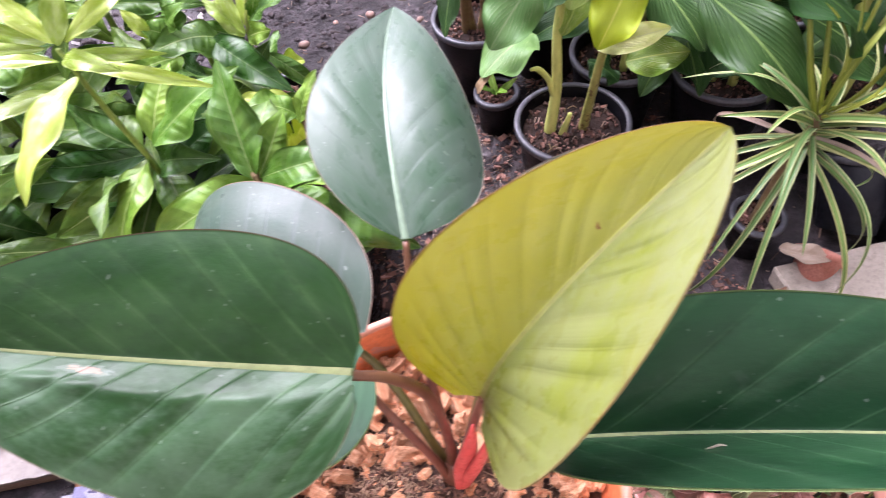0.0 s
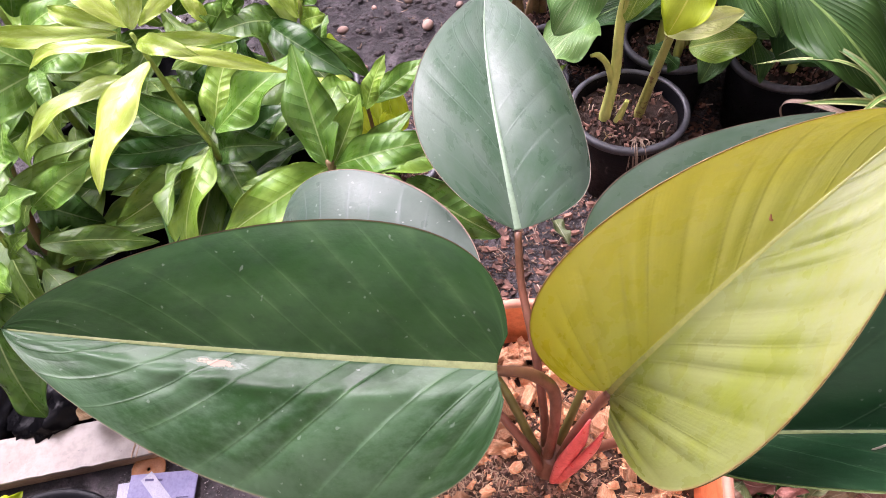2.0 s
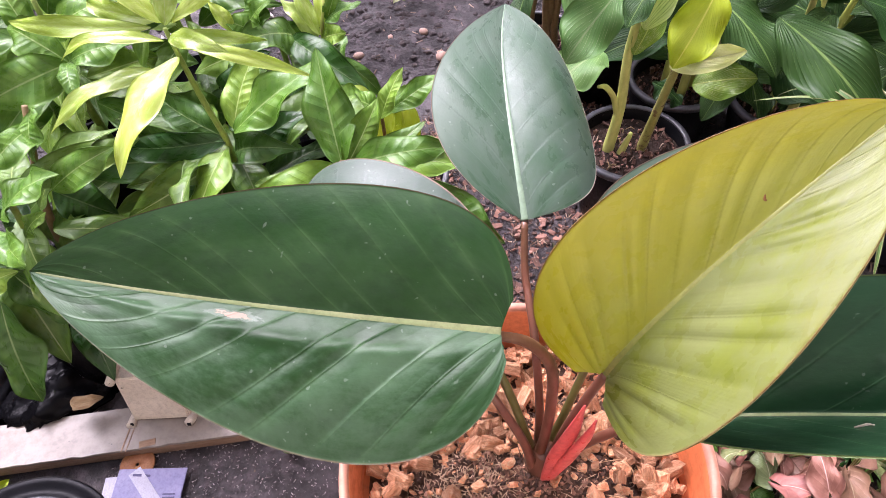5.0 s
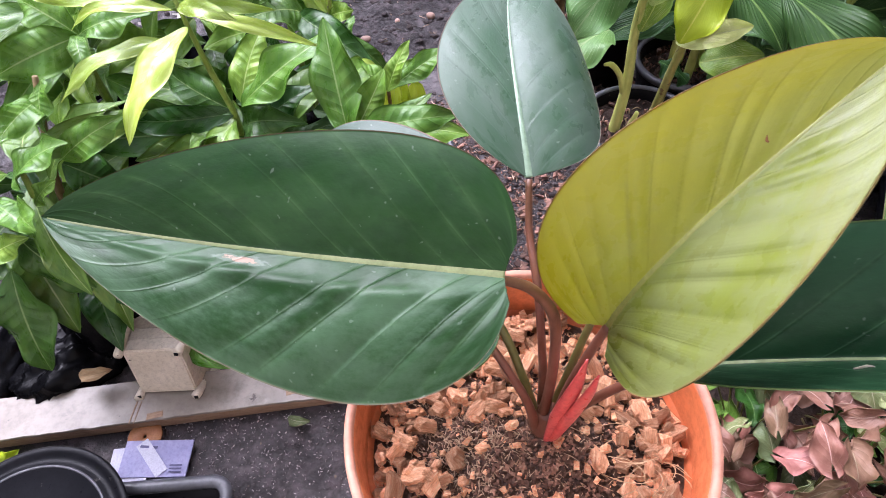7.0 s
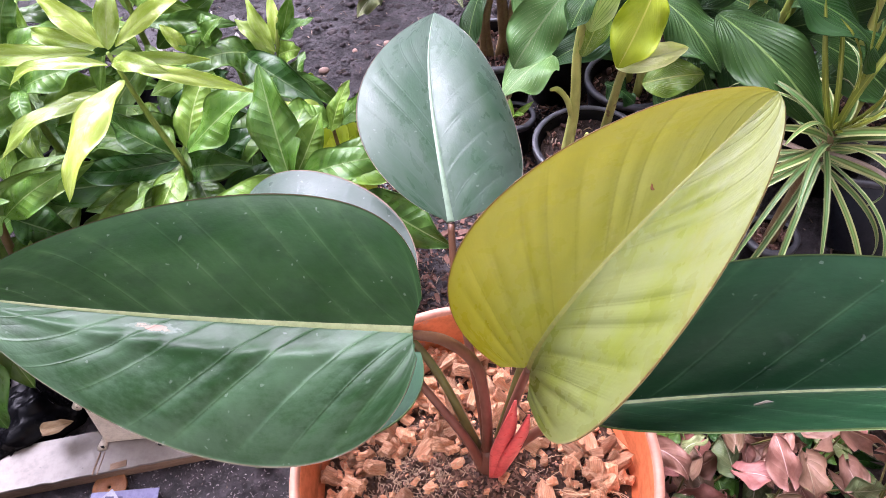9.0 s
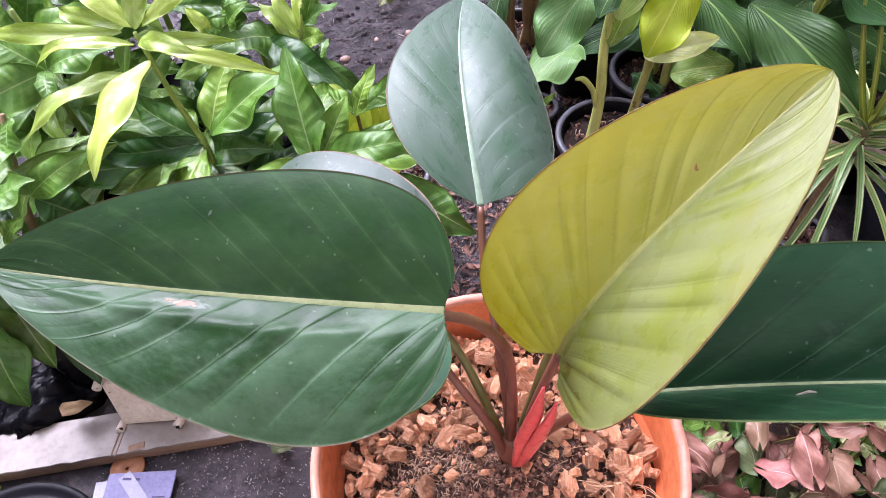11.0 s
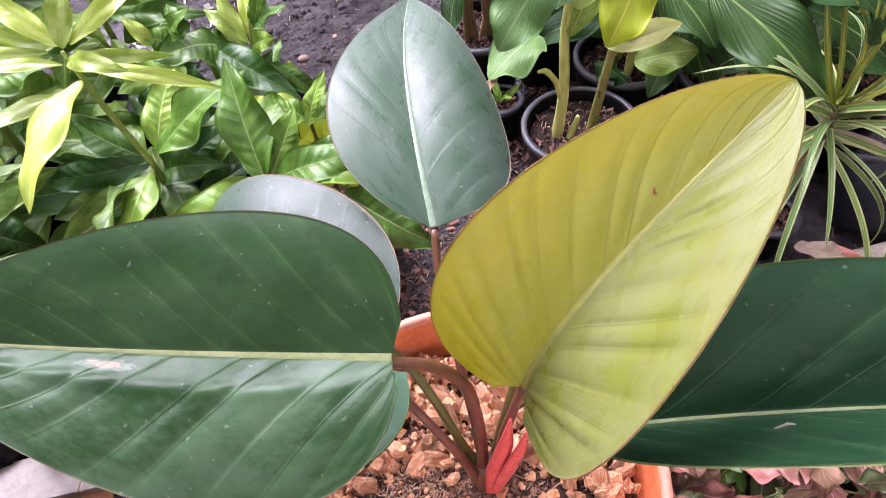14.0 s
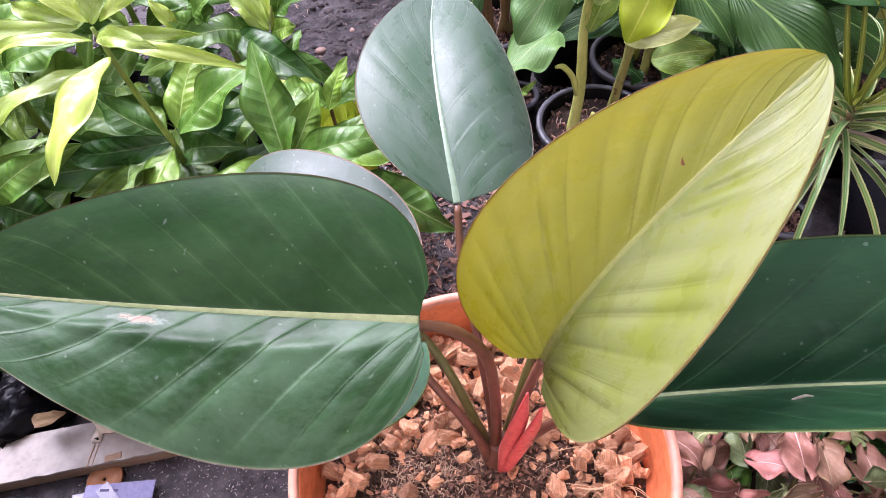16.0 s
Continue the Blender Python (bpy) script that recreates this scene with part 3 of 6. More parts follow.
def leaf(parent, base, tip, half, arch, fold, roll, mat, rise=0.72, taper=0.95, along=52, across=6, label=""):
    """A leaf of the shrubs: elliptic, pointed, slightly wavy."""
    seed = rng.random()
    if mat is LIME:
        half *= 0.8
    tip = tuple(b_ + (t_ - b_) * 1.12 for b_, t_ in zip(base, tip))
    data, _, _ = blade("leaf", base, tip, roll + rng.uniform(-0.55, 0.55), arch * rng.uniform(0.8, 1.2), rng.uniform(-0.03, 0.03), fold, fold, -0.25, -0.25,
                       half * rng.uniform(0.9, 1.1), half * rng.uniform(0.9, 1.1), rise, taper, 0.0, 0.0, rng.uniform(-0.2, 0.3), mat, along, across, 0.0006,
                       ripple=0.0 if mat in (STRIPED, STRIPED_PALE, STRIPED_LIME, YELLOW, CREAM, BARRED) else half * 0.10, ribs=9, sweep=0.13, wavy=half * 0.32, seed=seed, drip=0.5)
    return part("leaf", data, parent, label)


# ---- ground ----
def ground_height(x, y):
    rough = 0.25 + 0.75 * min(max((y - 0.45) / 0.25, 0), 1)
    near = math.exp(-((x / 1.6) ** 2 + ((y - 0.5) / 1.6) ** 2))
    h = 0.004 * noise.fractal((x * 9, y * 9, 0.3), 1.0, 2.0, 4)
    h += rough * 0.03 * max(noise.fractal((x * 7, y * 7, 1.7), 0.8, 2.1, 6), -0.1)
    return h * near - 0.004


def spread(near, step, far):
    values, x, s = [0.0], 0.0, step
    while x < far:
        if x > near:
            s *= 1.35
        x += s
        values.append(x)
    return values


right = spread(0.95, 0.011, 60)
xs = [-v for v in right[:0:-1]] + right
ys = [0.45 + v for v in xs]
verts = [(x, y, ground_height(x, y)) for y in ys for x in xs]
w = len(xs)
faces = [(j * w + i, j * w + i + 1, (j + 1) * w + i + 1, (j + 1) * w + i) for j in range(len(ys) - 1) for i in range(w - 1)]
tagged(part("ground", mesh("ground", verts, faces, GROUND)), "dark damp bare soil of the nursery yard", "ground", kind="structure")


# ---- plain walls that close the yard behind and beside the camera, all unseen ----
# added to shape light: the pale south wall bounces it, dark ones cut low sky
YARD = plain_material("sky_block_render", (0.05, 0.055, 0.045), (0.08, 0.085, 0.07), 3, rough=0.9, bump=0.3, depth=0.004)
PLASTER = plain_material("light_bounce_plaster", (0.55, 0.50, 0.42), (0.64, 0.585, 0.50), 4, rough=0.9, bump=0.2, depth=0.003)
tagged(part("wall_south", block((3.6, 0.15, 2.2), 0.01, PLASTER, "wall_south"), None, "", pose(-0.175, -1.2, 1.095)), "unseen pale plastered wall added to bounce light", "wall", kind="structure")
tagged(part("wall_east", block((0.15, 3.74, 2.4), 0.01, YARD, "wall_east"), None, "", pose(1.55, 0.75, 1.195)), "unseen dark rendered wall added to block low sky light", "wall", kind="structure")
tagged(part("wall_north", block((3.6, 0.15, 1.1), 0.01, YARD, "wall_north"), None, "", pose(-0.175, 2.7, 0.545)), "unseen dark rendered wall added to block low sky light", "wall", kind="structure")
tagged(part("wall_west", block((0.15, 3.74, 1.2), 0.01, YARD, "wall_west"), None, "", pose(-1.9, 0.75, 0.595)), "unseen dark rendered wall added to block low sky light", "wall", kind="structure")




# ---- the potted plant in the middle ----
SOIL_Z = 0.262
plant = thing("potted_plant", (-0.014, -0.002, 0), "large glossy-leaved plant with red stalks in an orange terracotta-coloured pot", "potted plant")
pot_pose = pose(-0.014, -0.002, 0)
POT_PROFILE = [(0.088, 0.0), (0.094, 0.004), (0.122, 0.245), (0.124, 0.262), (0.134, 0.264), (0.1375, 0.268), (0.1385, 0.300), (0.1395, 0.306)]
pot = part("pot", lathe("pot", POT_PROFILE + [(0.1335, 0.3085), (0.1315, 0.304), (0.1285, 0.262), (0.121, 0.24), (0.092, 0.02), (0.02, 0.018)], TERRACOTTA, 96), plant,
           "orange terracotta-coloured plastic pot", pot_pose)
part("rim", lathe("rim", [(0.1392, 0.3040), (0.1402, 0.3065), (0.1396, 0.3098), (0.1365, 0.3108), (0.1338, 0.3098), (0.1326, 0.3068), (0.1328, 0.3040)], RIM, 96, ring=True), pot, "worn paler rim", pot_pose)


def soil_height(x, y):
    r = math.hypot(x, y)
    mound = 0.034 * math.exp(-((x - 0.012) ** 2 + (y + 0.004) ** 2) / 0.0032)
    return SOIL_Z + mound + 0.003 * noise.fractal((x * 60, y * 60, 2.2), 1.0, 2.0, 4) - 0.004 * max(r - 0.11, 0) / 0.02


rings, spokes = 34, 72
verts = [(0, 0, soil_height(0, 0))]
for i in range(1, rings + 1):
    r = 0.127 * i / rings
    verts += [(r * math.cos(a), r * math.sin(a), soil_height(r * math.cos(a), r * math.sin(a))) for a in (2 * math.pi * k / spokes for k in range(spokes))]
faces = [(0, 1 + k, 1 + (k + 1) % spokes) for k in range(spokes)]
for i in range(rings - 1):
    for k in range(spokes):
        a, b = 1 + i * spokes + k, 1 + i * spokes + (k + 1) % spokes
        faces.append((a, a + spokes, b + spokes, b))
part("potting_soil", mesh("potting_soil", verts, faces, MAINSOIL), plant, "dark crumbly potting soil", pot_pose)

part("crown", tube("crown", [(0, 0.0, 0.275), (0.0, 0.0, 0.30), (0.001, 0, 0.318)], [0.017, 0.014, 0.008], PETIOLE, 14), plant, "short brown stem base")


def main_leaf(mat, rib_mat, label, rib, base, tip, *form, ripple=0.0012, ribs=9, sweep=0.3, wavy=0.0, seed=0.0, calm=1.0, shoulder=0.0):
    data, line, normals = blade("leaf", base, tip, *form, mat, along=210, across=34, thick=0.0009, ripple=ripple, ribs=ribs, sweep=sweep, wavy=wavy, seed=seed, calm=calm, shoulder=shoulder)
    ob = part("leaf", data, plant, label)
    part("midrib", ridge("midrib", line[:-2:3], normals[:-2:3], [rib, rib * 0.72, rib * 0.5, rib * 0.32, rib * 0.1], 0.0011, rib_mat), ob, "paler raised midrib")
    return ob


def petiole(points, radii, mat=PETIOLE, label=""):
    return part("petiole", tube("petiole", points, [r * 0.60 for r in radii], mat, 12, 8), plant, label)


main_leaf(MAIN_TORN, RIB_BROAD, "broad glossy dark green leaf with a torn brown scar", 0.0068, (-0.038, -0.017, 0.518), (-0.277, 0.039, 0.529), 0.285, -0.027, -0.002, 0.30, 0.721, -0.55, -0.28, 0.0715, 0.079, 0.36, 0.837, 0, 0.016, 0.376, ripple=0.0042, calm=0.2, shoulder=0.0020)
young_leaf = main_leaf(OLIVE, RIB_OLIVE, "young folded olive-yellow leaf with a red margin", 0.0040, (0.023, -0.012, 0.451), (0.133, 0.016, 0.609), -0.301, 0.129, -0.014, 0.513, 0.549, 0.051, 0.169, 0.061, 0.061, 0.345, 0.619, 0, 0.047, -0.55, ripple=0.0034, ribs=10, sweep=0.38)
main_leaf(PALE, RIB_PALE, "upright grey-green leaf with a sky sheen", 0.0030, (-0.008, 0.089, 0.475), (0.007, 0.292, 0.504), 0.266, 0.071, -0.058, 0.15, 0.513, -0.251, -0.665, 0.053, 0.078, 0.587, 1.069, 0.004, -0.009, -0.346, ripple=0.0008, ribs=8, sweep=0.35)
right_leaf = main_leaf(MAIN, RIB, "broad dark green leaf with a pale midrib", 0.0052, (0.061, -0.045, 0.46), (0.338, -0.121, 0.518), -0.05, 0.058, -0.028, 0.332, 1.306, -0.124, 0.046, 0.069, 0.056, 0.319, 0.871, 0.011, 0.03, 0.116, ripple=0.0015)
main_leaf(PALE_BACK, RIB_PALE, "grey-green leaf behind, with a silvery sheen", 0.0026, (-0.059, 0.051, 0.431), (-0.17, 0.166, 0.421), -0.308, 0.138, -0.011, 0.2, 0.288, 0, -0.579, 0.07, 0.076, 0.351, 0.442, 0, 0.099, 0.45, ripple=0.0006, ribs=8, sweep=0.35)
main_leaf(PALE, RIB_PALE, "grey-green leaf behind the yellow one", 0.0026, (0.053, 0.048, 0.437), (0.183, 0.112, 0.51), 0.075, 0.046, 0.025, 0.141, 0.2, -0.123, 0, 0.065, 0.065, 0.402, 0.943, 0.009, 0.037, 0.003, ripple=0.0007, ribs=8, sweep=0.35)
main_leaf(LOW, RIB, "green leaf low under the broad one", 0.0026, (-0.051, 0.024, 0.437), (-0.167, -0.008, 0.424), 0.494, 0.065, 0.014, 0.356, 0.2, 0.012, 0, 0.065, 0.055, 0.409, 0.962, 0, 0.084, 0.009, ripple=0.0007)

petiole([(-0.004, 0.002, 0.285), (-0.002, -0.001, 0.345), (-0.003, -0.005, 0.41), (-0.008, -0.009, 0.462), (-0.023, -0.014, 0.499), (-0.042, -0.0175, 0.5165)], [0.0085, 0.0064, 0.0058, 0.0058, 0.0052, 0.0040])
petiole([(-0.001, 0.008, 0.285), (-0.004, 0.014, 0.36), (-0.008, 0.035, 0.425), (-0.010, 0.066, 0.448), (-0.008, 0.089, 0.4735)], [0.008, 0.0050, 0.0046, 0.0043, 0.0038])
petiole([(0.004, -0.002, 0.285), (0.010, -0.005, 0.36), (0.018, -0.009, 0.42), (0.0235, -0.012, 0.4535)], [0.008, 0.006, 0.005, 0.0045])
petiole([(-0.005, 0.004, 0.285), (-0.014, 0.008, 0.335), (-0.028, 0.026, 0.382), (-0.042, 0.043, 0.405), (-0.0585, 0.0515, 0.4305)], [0.008, 0.0058, 0.0052, 0.0048, 0.0040], PETIOLE_GREEN, "olive green stalk")
petiole([(-0.006, -0.004, 0.285), (-0.016, -0.002, 0.338), (-0.030, 0.008, 0.372), (-0.043, 0.019, 0.398), (-0.0505, 0.0238, 0.436)], [0.008, 0.0056, 0.0050, 0.0046, 0.0038])
petiole([(0.004, 0.008, 0.285), (0.014, 0.014, 0.34), (0.032, 0.03, 0.40), (0.053, 0.047, 0.4365)], [0.0078, 0.0052, 0.0046, 0.004], PETIOLE_GREEN, "olive green stalk")
petiole([(0.004, -0.004, 0.290), (0.022, -0.010, 0.345), (0.044, -0.024, 0.405), (0.0615, -0.0485, 0.468)], [0.0085, 0.0060, 0.0052, 0.0040])
sheath = part("sheath", tube("sheath", [(0.001, -0.012, 0.295), (0.005, -0.014, 0.345), (0.011, -0.015, 0.385), (0.015, -0.014, 0.418)], [0.0055, 0.0082, 0.0064, 0.0010], SHEATH, 12, 8, flat=0.55), plant, "pink-red papery leaf sheath")
part("sheath_fold", tube("sheath_fold", [(0.003, -0.014, 0.300), (0.011, -0.018, 0.345), (0.019, -0.019, 0.380), (0.023, -0.018, 0.404)], [0.005, 0.0068, 0.0052, 0.001], SHEATH, 12, 8, flat=0.5), sheath)

# a scar and a blemish: thin dry flakes that follow the blade
part("scar", tube("scar", [(0.1154, -0.0735, 0.4997), (0.1186, -0.0736, 0.4998), (0.1221, -0.0730, 0.4992), (0.1248, -0.0738, 0.5001)], [0.0004, 0.0012, 0.0014, 0.0005], SCAR, 8, 5, flat=0.15), right_leaf, "small pale scar")
part("blemish", tube("blemish", [(0.0803, 0.0050, 0.5760), (0.0802, 0.0037, 0.5739), (0.0810, 0.0033, 0.5734)], [0.0006, 0.0014, 0.0006], RUST, 8, 5, flat=0.2), young_leaf, "tiny orange blemish")


# coconut husk chips
chips = random.Random(11)


def husk(size, rough, seed):
    """A torn chunk of husk: a block with worn corners, cut skew, with frayed sides."""
    bm = bmesh.new()
    bmesh.ops.create_cube(bm, size=1)
    bmesh.ops.subdivide_edges(bm, edges=bm.edges[:], cuts=1, use_grid_fill=True)
    for v in bm.verts:
        v.co = v.co.lerp(v.co.normalized() * 0.56, rough)
        k = Vector((v.co.x * 2 + seed * 3.1, v.co.y * 2, v.co.z * 2))
        v.co += 0.22 * noise.noise_vector(k) + 0.12 * noise.noise_vector(3.3 * k)
        v.co.x += 0.25 * v.co.z * math.sin(seed)
    bmesh.ops.scale(bm, vec=size, verts=bm.verts)
    data = bpy.data.meshes.new("coir_chip")
    bm.to_mesh(data)
    bm.free()
    data.materials.append(COIR)
    return data


chip_meshes = []
for k in range(20):
    s_ = chips.choice((0.35, 0.45, 0.6, 0.7, 0.8, 0.95, 1.05))
    chip_meshes.append(husk((s_ * chips.uniform(0.013, 0.024), s_ * chips.uniform(0.010, 0.016), s_ * chips.uniform(0.006, 0.012)), chips.uniform(0.2, 0.45), k))
placed, tries = [], 0


def bare_soil(x, y):
    """Where the chips leave the soil bare: in front of the stem and beside it."""
    return math.exp(-((abs(x - 0.012) / 0.054) ** 4 + (abs(y + 0.046) / 0.064) ** 4)) + 0.95 * math.exp(-(((x + 0.055) / 0.032) ** 2 + ((y - 0.010) / 0.028) ** 2))


while len(placed) < 298 and tries < 20000:
    tries += 1
    a, r = chips.uniform(0, 2 * math.pi), 0.121 * math.sqrt(chips.random())
    x, y = r * math.cos(a), r * math.sin(a)
    if chips.random() < min(bare_soil(x, y) * 1.3, 0.985):
        continue
    near = sum(1 for px, py, _ in placed if math.hypot(px - x, py - y) < 0.0092)
    if near > 2:
        continue
    z = soil_height(x, y) + 0.004 + 0.0055 * near
    placed.append((x, y, z))
    part("coir_chip", chip_meshes[chips.randrange(20)], plant, "", pose(x - 0.014, y - 0.002, z, chips.uniform(-50, 50), chips.uniform(-50, 50), chips.uniform(0, 360)))
verts, faces = [], []
for k in range(2000):
    a, r = chips.uniform(0, 2 * math.pi), 0.115 * math.sqrt(chips.random())
    x, y, turn, length = r * math.cos(a), r * math.sin(a), chips.uniform(0, 6.3), chips.uniform(0.002, 0.006) * (3 if k % 40 == 0 else 1)
    if k % 2:
        x, y = chips.gauss(-0.045, 0.024), chips.gauss(0.0, 0.026)
    z = soil_height(x, y) + chips.uniform(0.0005, 0.003)
    bend = length * chips.uniform(-0.08, 0.08)
    width = chips.uniform(0.0002, 0.0005)
    start = len(verts)
    for j in range(5):
        f = j / 4 - 0.5
        px, py = x + length * f * math.cos(turn) - bend * (1 - 4 * f * f) * math.sin(turn), y + length * f * math.sin(turn) + bend * (1 - 4 * f * f) * math.cos(turn)
        for ox, oz in ((1, 0), (-0.5, 0.87), (-0.5, -0.87)):
            verts.append((px - ox * width * math.sin(turn), py + ox * width * math.cos(turn), z + oz * width + 0.08 * length * (1 - 4 * f * f)))
    for j in range(4):
        for i in range(3):
            a0, b0 = start + 3 * j + i, start + 3 * j + (i + 1) % 3
            faces.append((a0, b0, b0 + 3, a0 + 3))
crumb_v, crumb_f = [], []
for k in range(1700):
    a, r = chips.uniform(0, 2 * math.pi), 0.122 * math.sqrt(chips.random())
    x, y, s_ = r * math.cos(a), r * math.sin(a), 0.0007 + 0.0034 * chips.random() ** 2
    if bare_soil(x, y) > 0.3 and k % 4:
        continue
    m4 = Matrix.Translation((x, y, soil_height(x, y) + s_ * 0.6)) @ Euler([chips.uniform(0, 6.3) for _ in range(3)]).to_matrix().to_4x4()
    start = len(crumb_v)
    for sx in (-1, 1):
        for sy in (-1, 1):
            for sz in (-1, 1):
                crumb_v.append(m4 @ Vector((sx * s_ * chips.uniform(0.8, 1.8), sy * s_ * chips.uniform(0.6, 1), sz * s_ * chips.uniform(0.3, 0.8))))
    crumb_f += [tuple(start + i for i in q) for q in ((0, 1, 3, 2), (4, 6, 7, 5), (0, 4, 5, 1), (2, 3, 7, 6), (0, 2, 6, 4), (1, 5, 7, 3))]
soil_v, soil_f = [], []
for k in range(2600):
    x, y, s_ = chips.gauss(0.0, 0.045), chips.gauss(-0.03, 0.045), chips.uniform(0.0005, 0.0019)
    if math.hypot(x, y) > 0.12:
        continue
    m4 = Matrix.Translation((x, y, soil_height(x, y) + s_ * 0.5)) @ Euler([chips.uniform(0, 6.3) for _ in range(3)]).to_matrix().to_4x4()
    start = len(soil_v)
    for sx in (-1, 1):
        for sy in (-1, 1):
            for sz in (-1, 1):
                soil_v.append(m4 @ Vector((sx * s_ * chips.uniform(0.8, 2.2), sy * s_ * chips.uniform(0.6, 1), sz * s_ * chips.uniform(0.4, 0.8))))
    soil_f += [tuple(start + i for i in q) for q in ((0, 1, 3, 2), (4, 6, 7, 5), (0, 4, 5, 1), (2, 3, 7, 6), (0, 2, 6, 4), (1, 5, 7, 3))]
tagged(part("soil_crumb_layer", mesh("soil_crumb_layer", soil_v, soil_f, CRUMB, smooth=False), plant, "brown crumbs of potting soil", pot_pose), kind="stuff")
tagged(part("coir_crumb_layer", mesh("coir_crumb_layer", crumb_v, crumb_f, COIR, smooth=False), plant, "small crumbs of coconut husk", pot_pose), kind="stuff")
for k in range(26):
    x, y = 0.085 + chips.uniform(-0.028, 0.022), -0.045 + chips.uniform(-0.03, 0.035)
    turn, r = chips.uniform(0, 6.3), chips.uniform(0.008, 0.02)
    z = soil_height(x, y) + 0.012
    part("fibre_strand", tube("fibre_strand", [(x - 0.014 + 1.6 * r * math.cos(turn + q * 0.7), y - 0.002 + r * math.sin(turn + q * 0.7), z + 0.003 * math.sin(q * 2 + k)) for q in range(4)], [0.0002, 0.0004, 0.0003, 0.0002], FIBRE_PALE, 5, 6), plant)
tagged(part("coir_fibre", mesh("coir_fibre", verts, faces, FIBRE), plant, "loose coconut fibres on the soil", pot_pose), kind="stuff")


# ---- nursery pots ----
def nursery_pot(x, y, top, radius, height, soil=POTSOIL, name="nursery_pot", parent=None, label="black plastic nursery pot", lean=(0, 0), below=0.012, body=BLACK):
    m = pose(x, y, top - height, lean[0], lean[1], 0)
    r0 = radius * 0.74
    profile = [(r0, 0), (radius * 0.95, height * 0.9), (radius * 0.955, height * 0.93), (radius, height * 0.935), (radius, height - 0.001), (radius - 0.001, height),
               (radius - 0.006, height), (radius - 0.0075, height - 0.003), (radius * 0.93 - 0.004, height * 0.9), (r0 - 0.004, 0.004), (0.004, 0.003)]
    ob = part(name, lathe(name, profile, body, 48), parent, label, m)
    part("pot_rim", lathe("pot_rim", [(radius + 0.0012, height - 0.008), (radius + 0.0016, height), (radius - 0.001, height + 0.0016), (radius - 0.0066, height + 0.0012), (radius - 0.0068, height - 0.002)], BLACK_RIM, 48, ring=True), ob, "", m)
    level = height - below
    rr = radius * 0.93 - 0.006
    verts, faces, n = [(0, 0, level)], [], 40
    for i in range(1, 9):
        for k in range(n):
            a = 2 * math.pi * k / n
            px, py = rr * i / 8 * math.cos(a), rr * i / 8 * math.sin(a)
            verts.append((px, py, level + 0.004 * noise.fractal((px * 50 + x * 9, py * 50, 1.0), 1.0, 2.0, 3)))
    faces = [(0, 1 + k, 1 + (k + 1) % n) for k in range(n)] + [(1 + i * n + k, 1 + (i + 1) * n + k, 1 + (i + 1) * n + (k + 1) % n, 1 + i * n + (k + 1) % n) for i in range(7) for k in range(n)]
    part("potting_soil", mesh("potting_soil", verts, faces, soil), ob, "", m)
    r_ = random.Random(int(1000 * x + 77 * y * 1000))
    verts, faces = [], []
    for k in range(220):
        a, d, s_ = r_.uniform(0, 6.28), rr * math.sqrt(r_.random()) * 0.97, r_.uniform(0.0010, 0.0032) * (1.6 if k % 8 == 0 else 1)
        m4 = Matrix.Translation((d * math.cos(a), d * math.sin(a), level + 0.002 + s_ * 0.3)) @ Euler([r_.uniform(0, 6.3) for _ in range(3)]).to_matrix().to_4x4()
        start = len(verts)
        for sx in (-1, 1):
            for sy in (-1, 1):
                for sz in (-1, 1):
                    verts.append(m4 @ Vector((sx * s_ * r_.uniform(0.8, 1.7), sy * s_ * r_.uniform(0.4, 0.8), sz * s_ * r_.uniform(0.2, 0.6))))
        faces += [tuple(start + i for i in q) for q in ((0, 1, 3, 2), (4, 6, 7, 5), (0, 4, 5, 1), (2, 3, 7, 6), (0, 2, 6, 4), (1, 5, 7, 3))]
    tagged(part("bark_mulch", mesh("bark_mulch", verts, faces, BARK, smooth=False), ob, "red-brown bark crumbs", m), kind="stuff")
    return ob


def polybag(x, y, radius, height, parent, seed):
    profile = [(radius * 0.8, 0), (radius * 0.98, height * 0.08), (radius * 1.05, height * 0.3), (radius, height * 0.55), (radius * 1.03, height * 0.75), (radius * 0.99, height * 0.93),
               (radius * 1.04, height), (radius * 0.98, height * 0.985), (radius * 0.93, height * 0.86), (0.005, height * 0.86)]
    return part("grow_bag", lathe("grow_bag", profile, BAG, 40, 0.09, 9), parent, "crumpled black plastic grow bag", pose(x, y, 0, 0, 0, seed * 50))


def under_leaves(parent, x, y, low, high, count, reach, half, mat, seed, facing=None):
    """Lower leaves of a shrub, in turns up its stem."""
    r = random.Random(seed)
    for k in range(count):
        a = k * 2.4 + r.uniform(-0.4, 0.4)
        z = low + (high - low) * k / max(count - 1, 1)
        out = reach * r.uniform(0.75, 1.1)
        tip = (x + out * math.cos(a), y + out * math.sin(a), max(z + r.uniform(-0.07, 0.05), 0.02))
        leaf(parent, (x + 0.015 * math.cos(a), y + 0.015 * math.sin(a), z), tip, half * r.uniform(0.65, 0.95), r.uniform(0.06, 0.2), r.uniform(0.2, 0.5), r.uniform(-0.3, 0.3), mat)


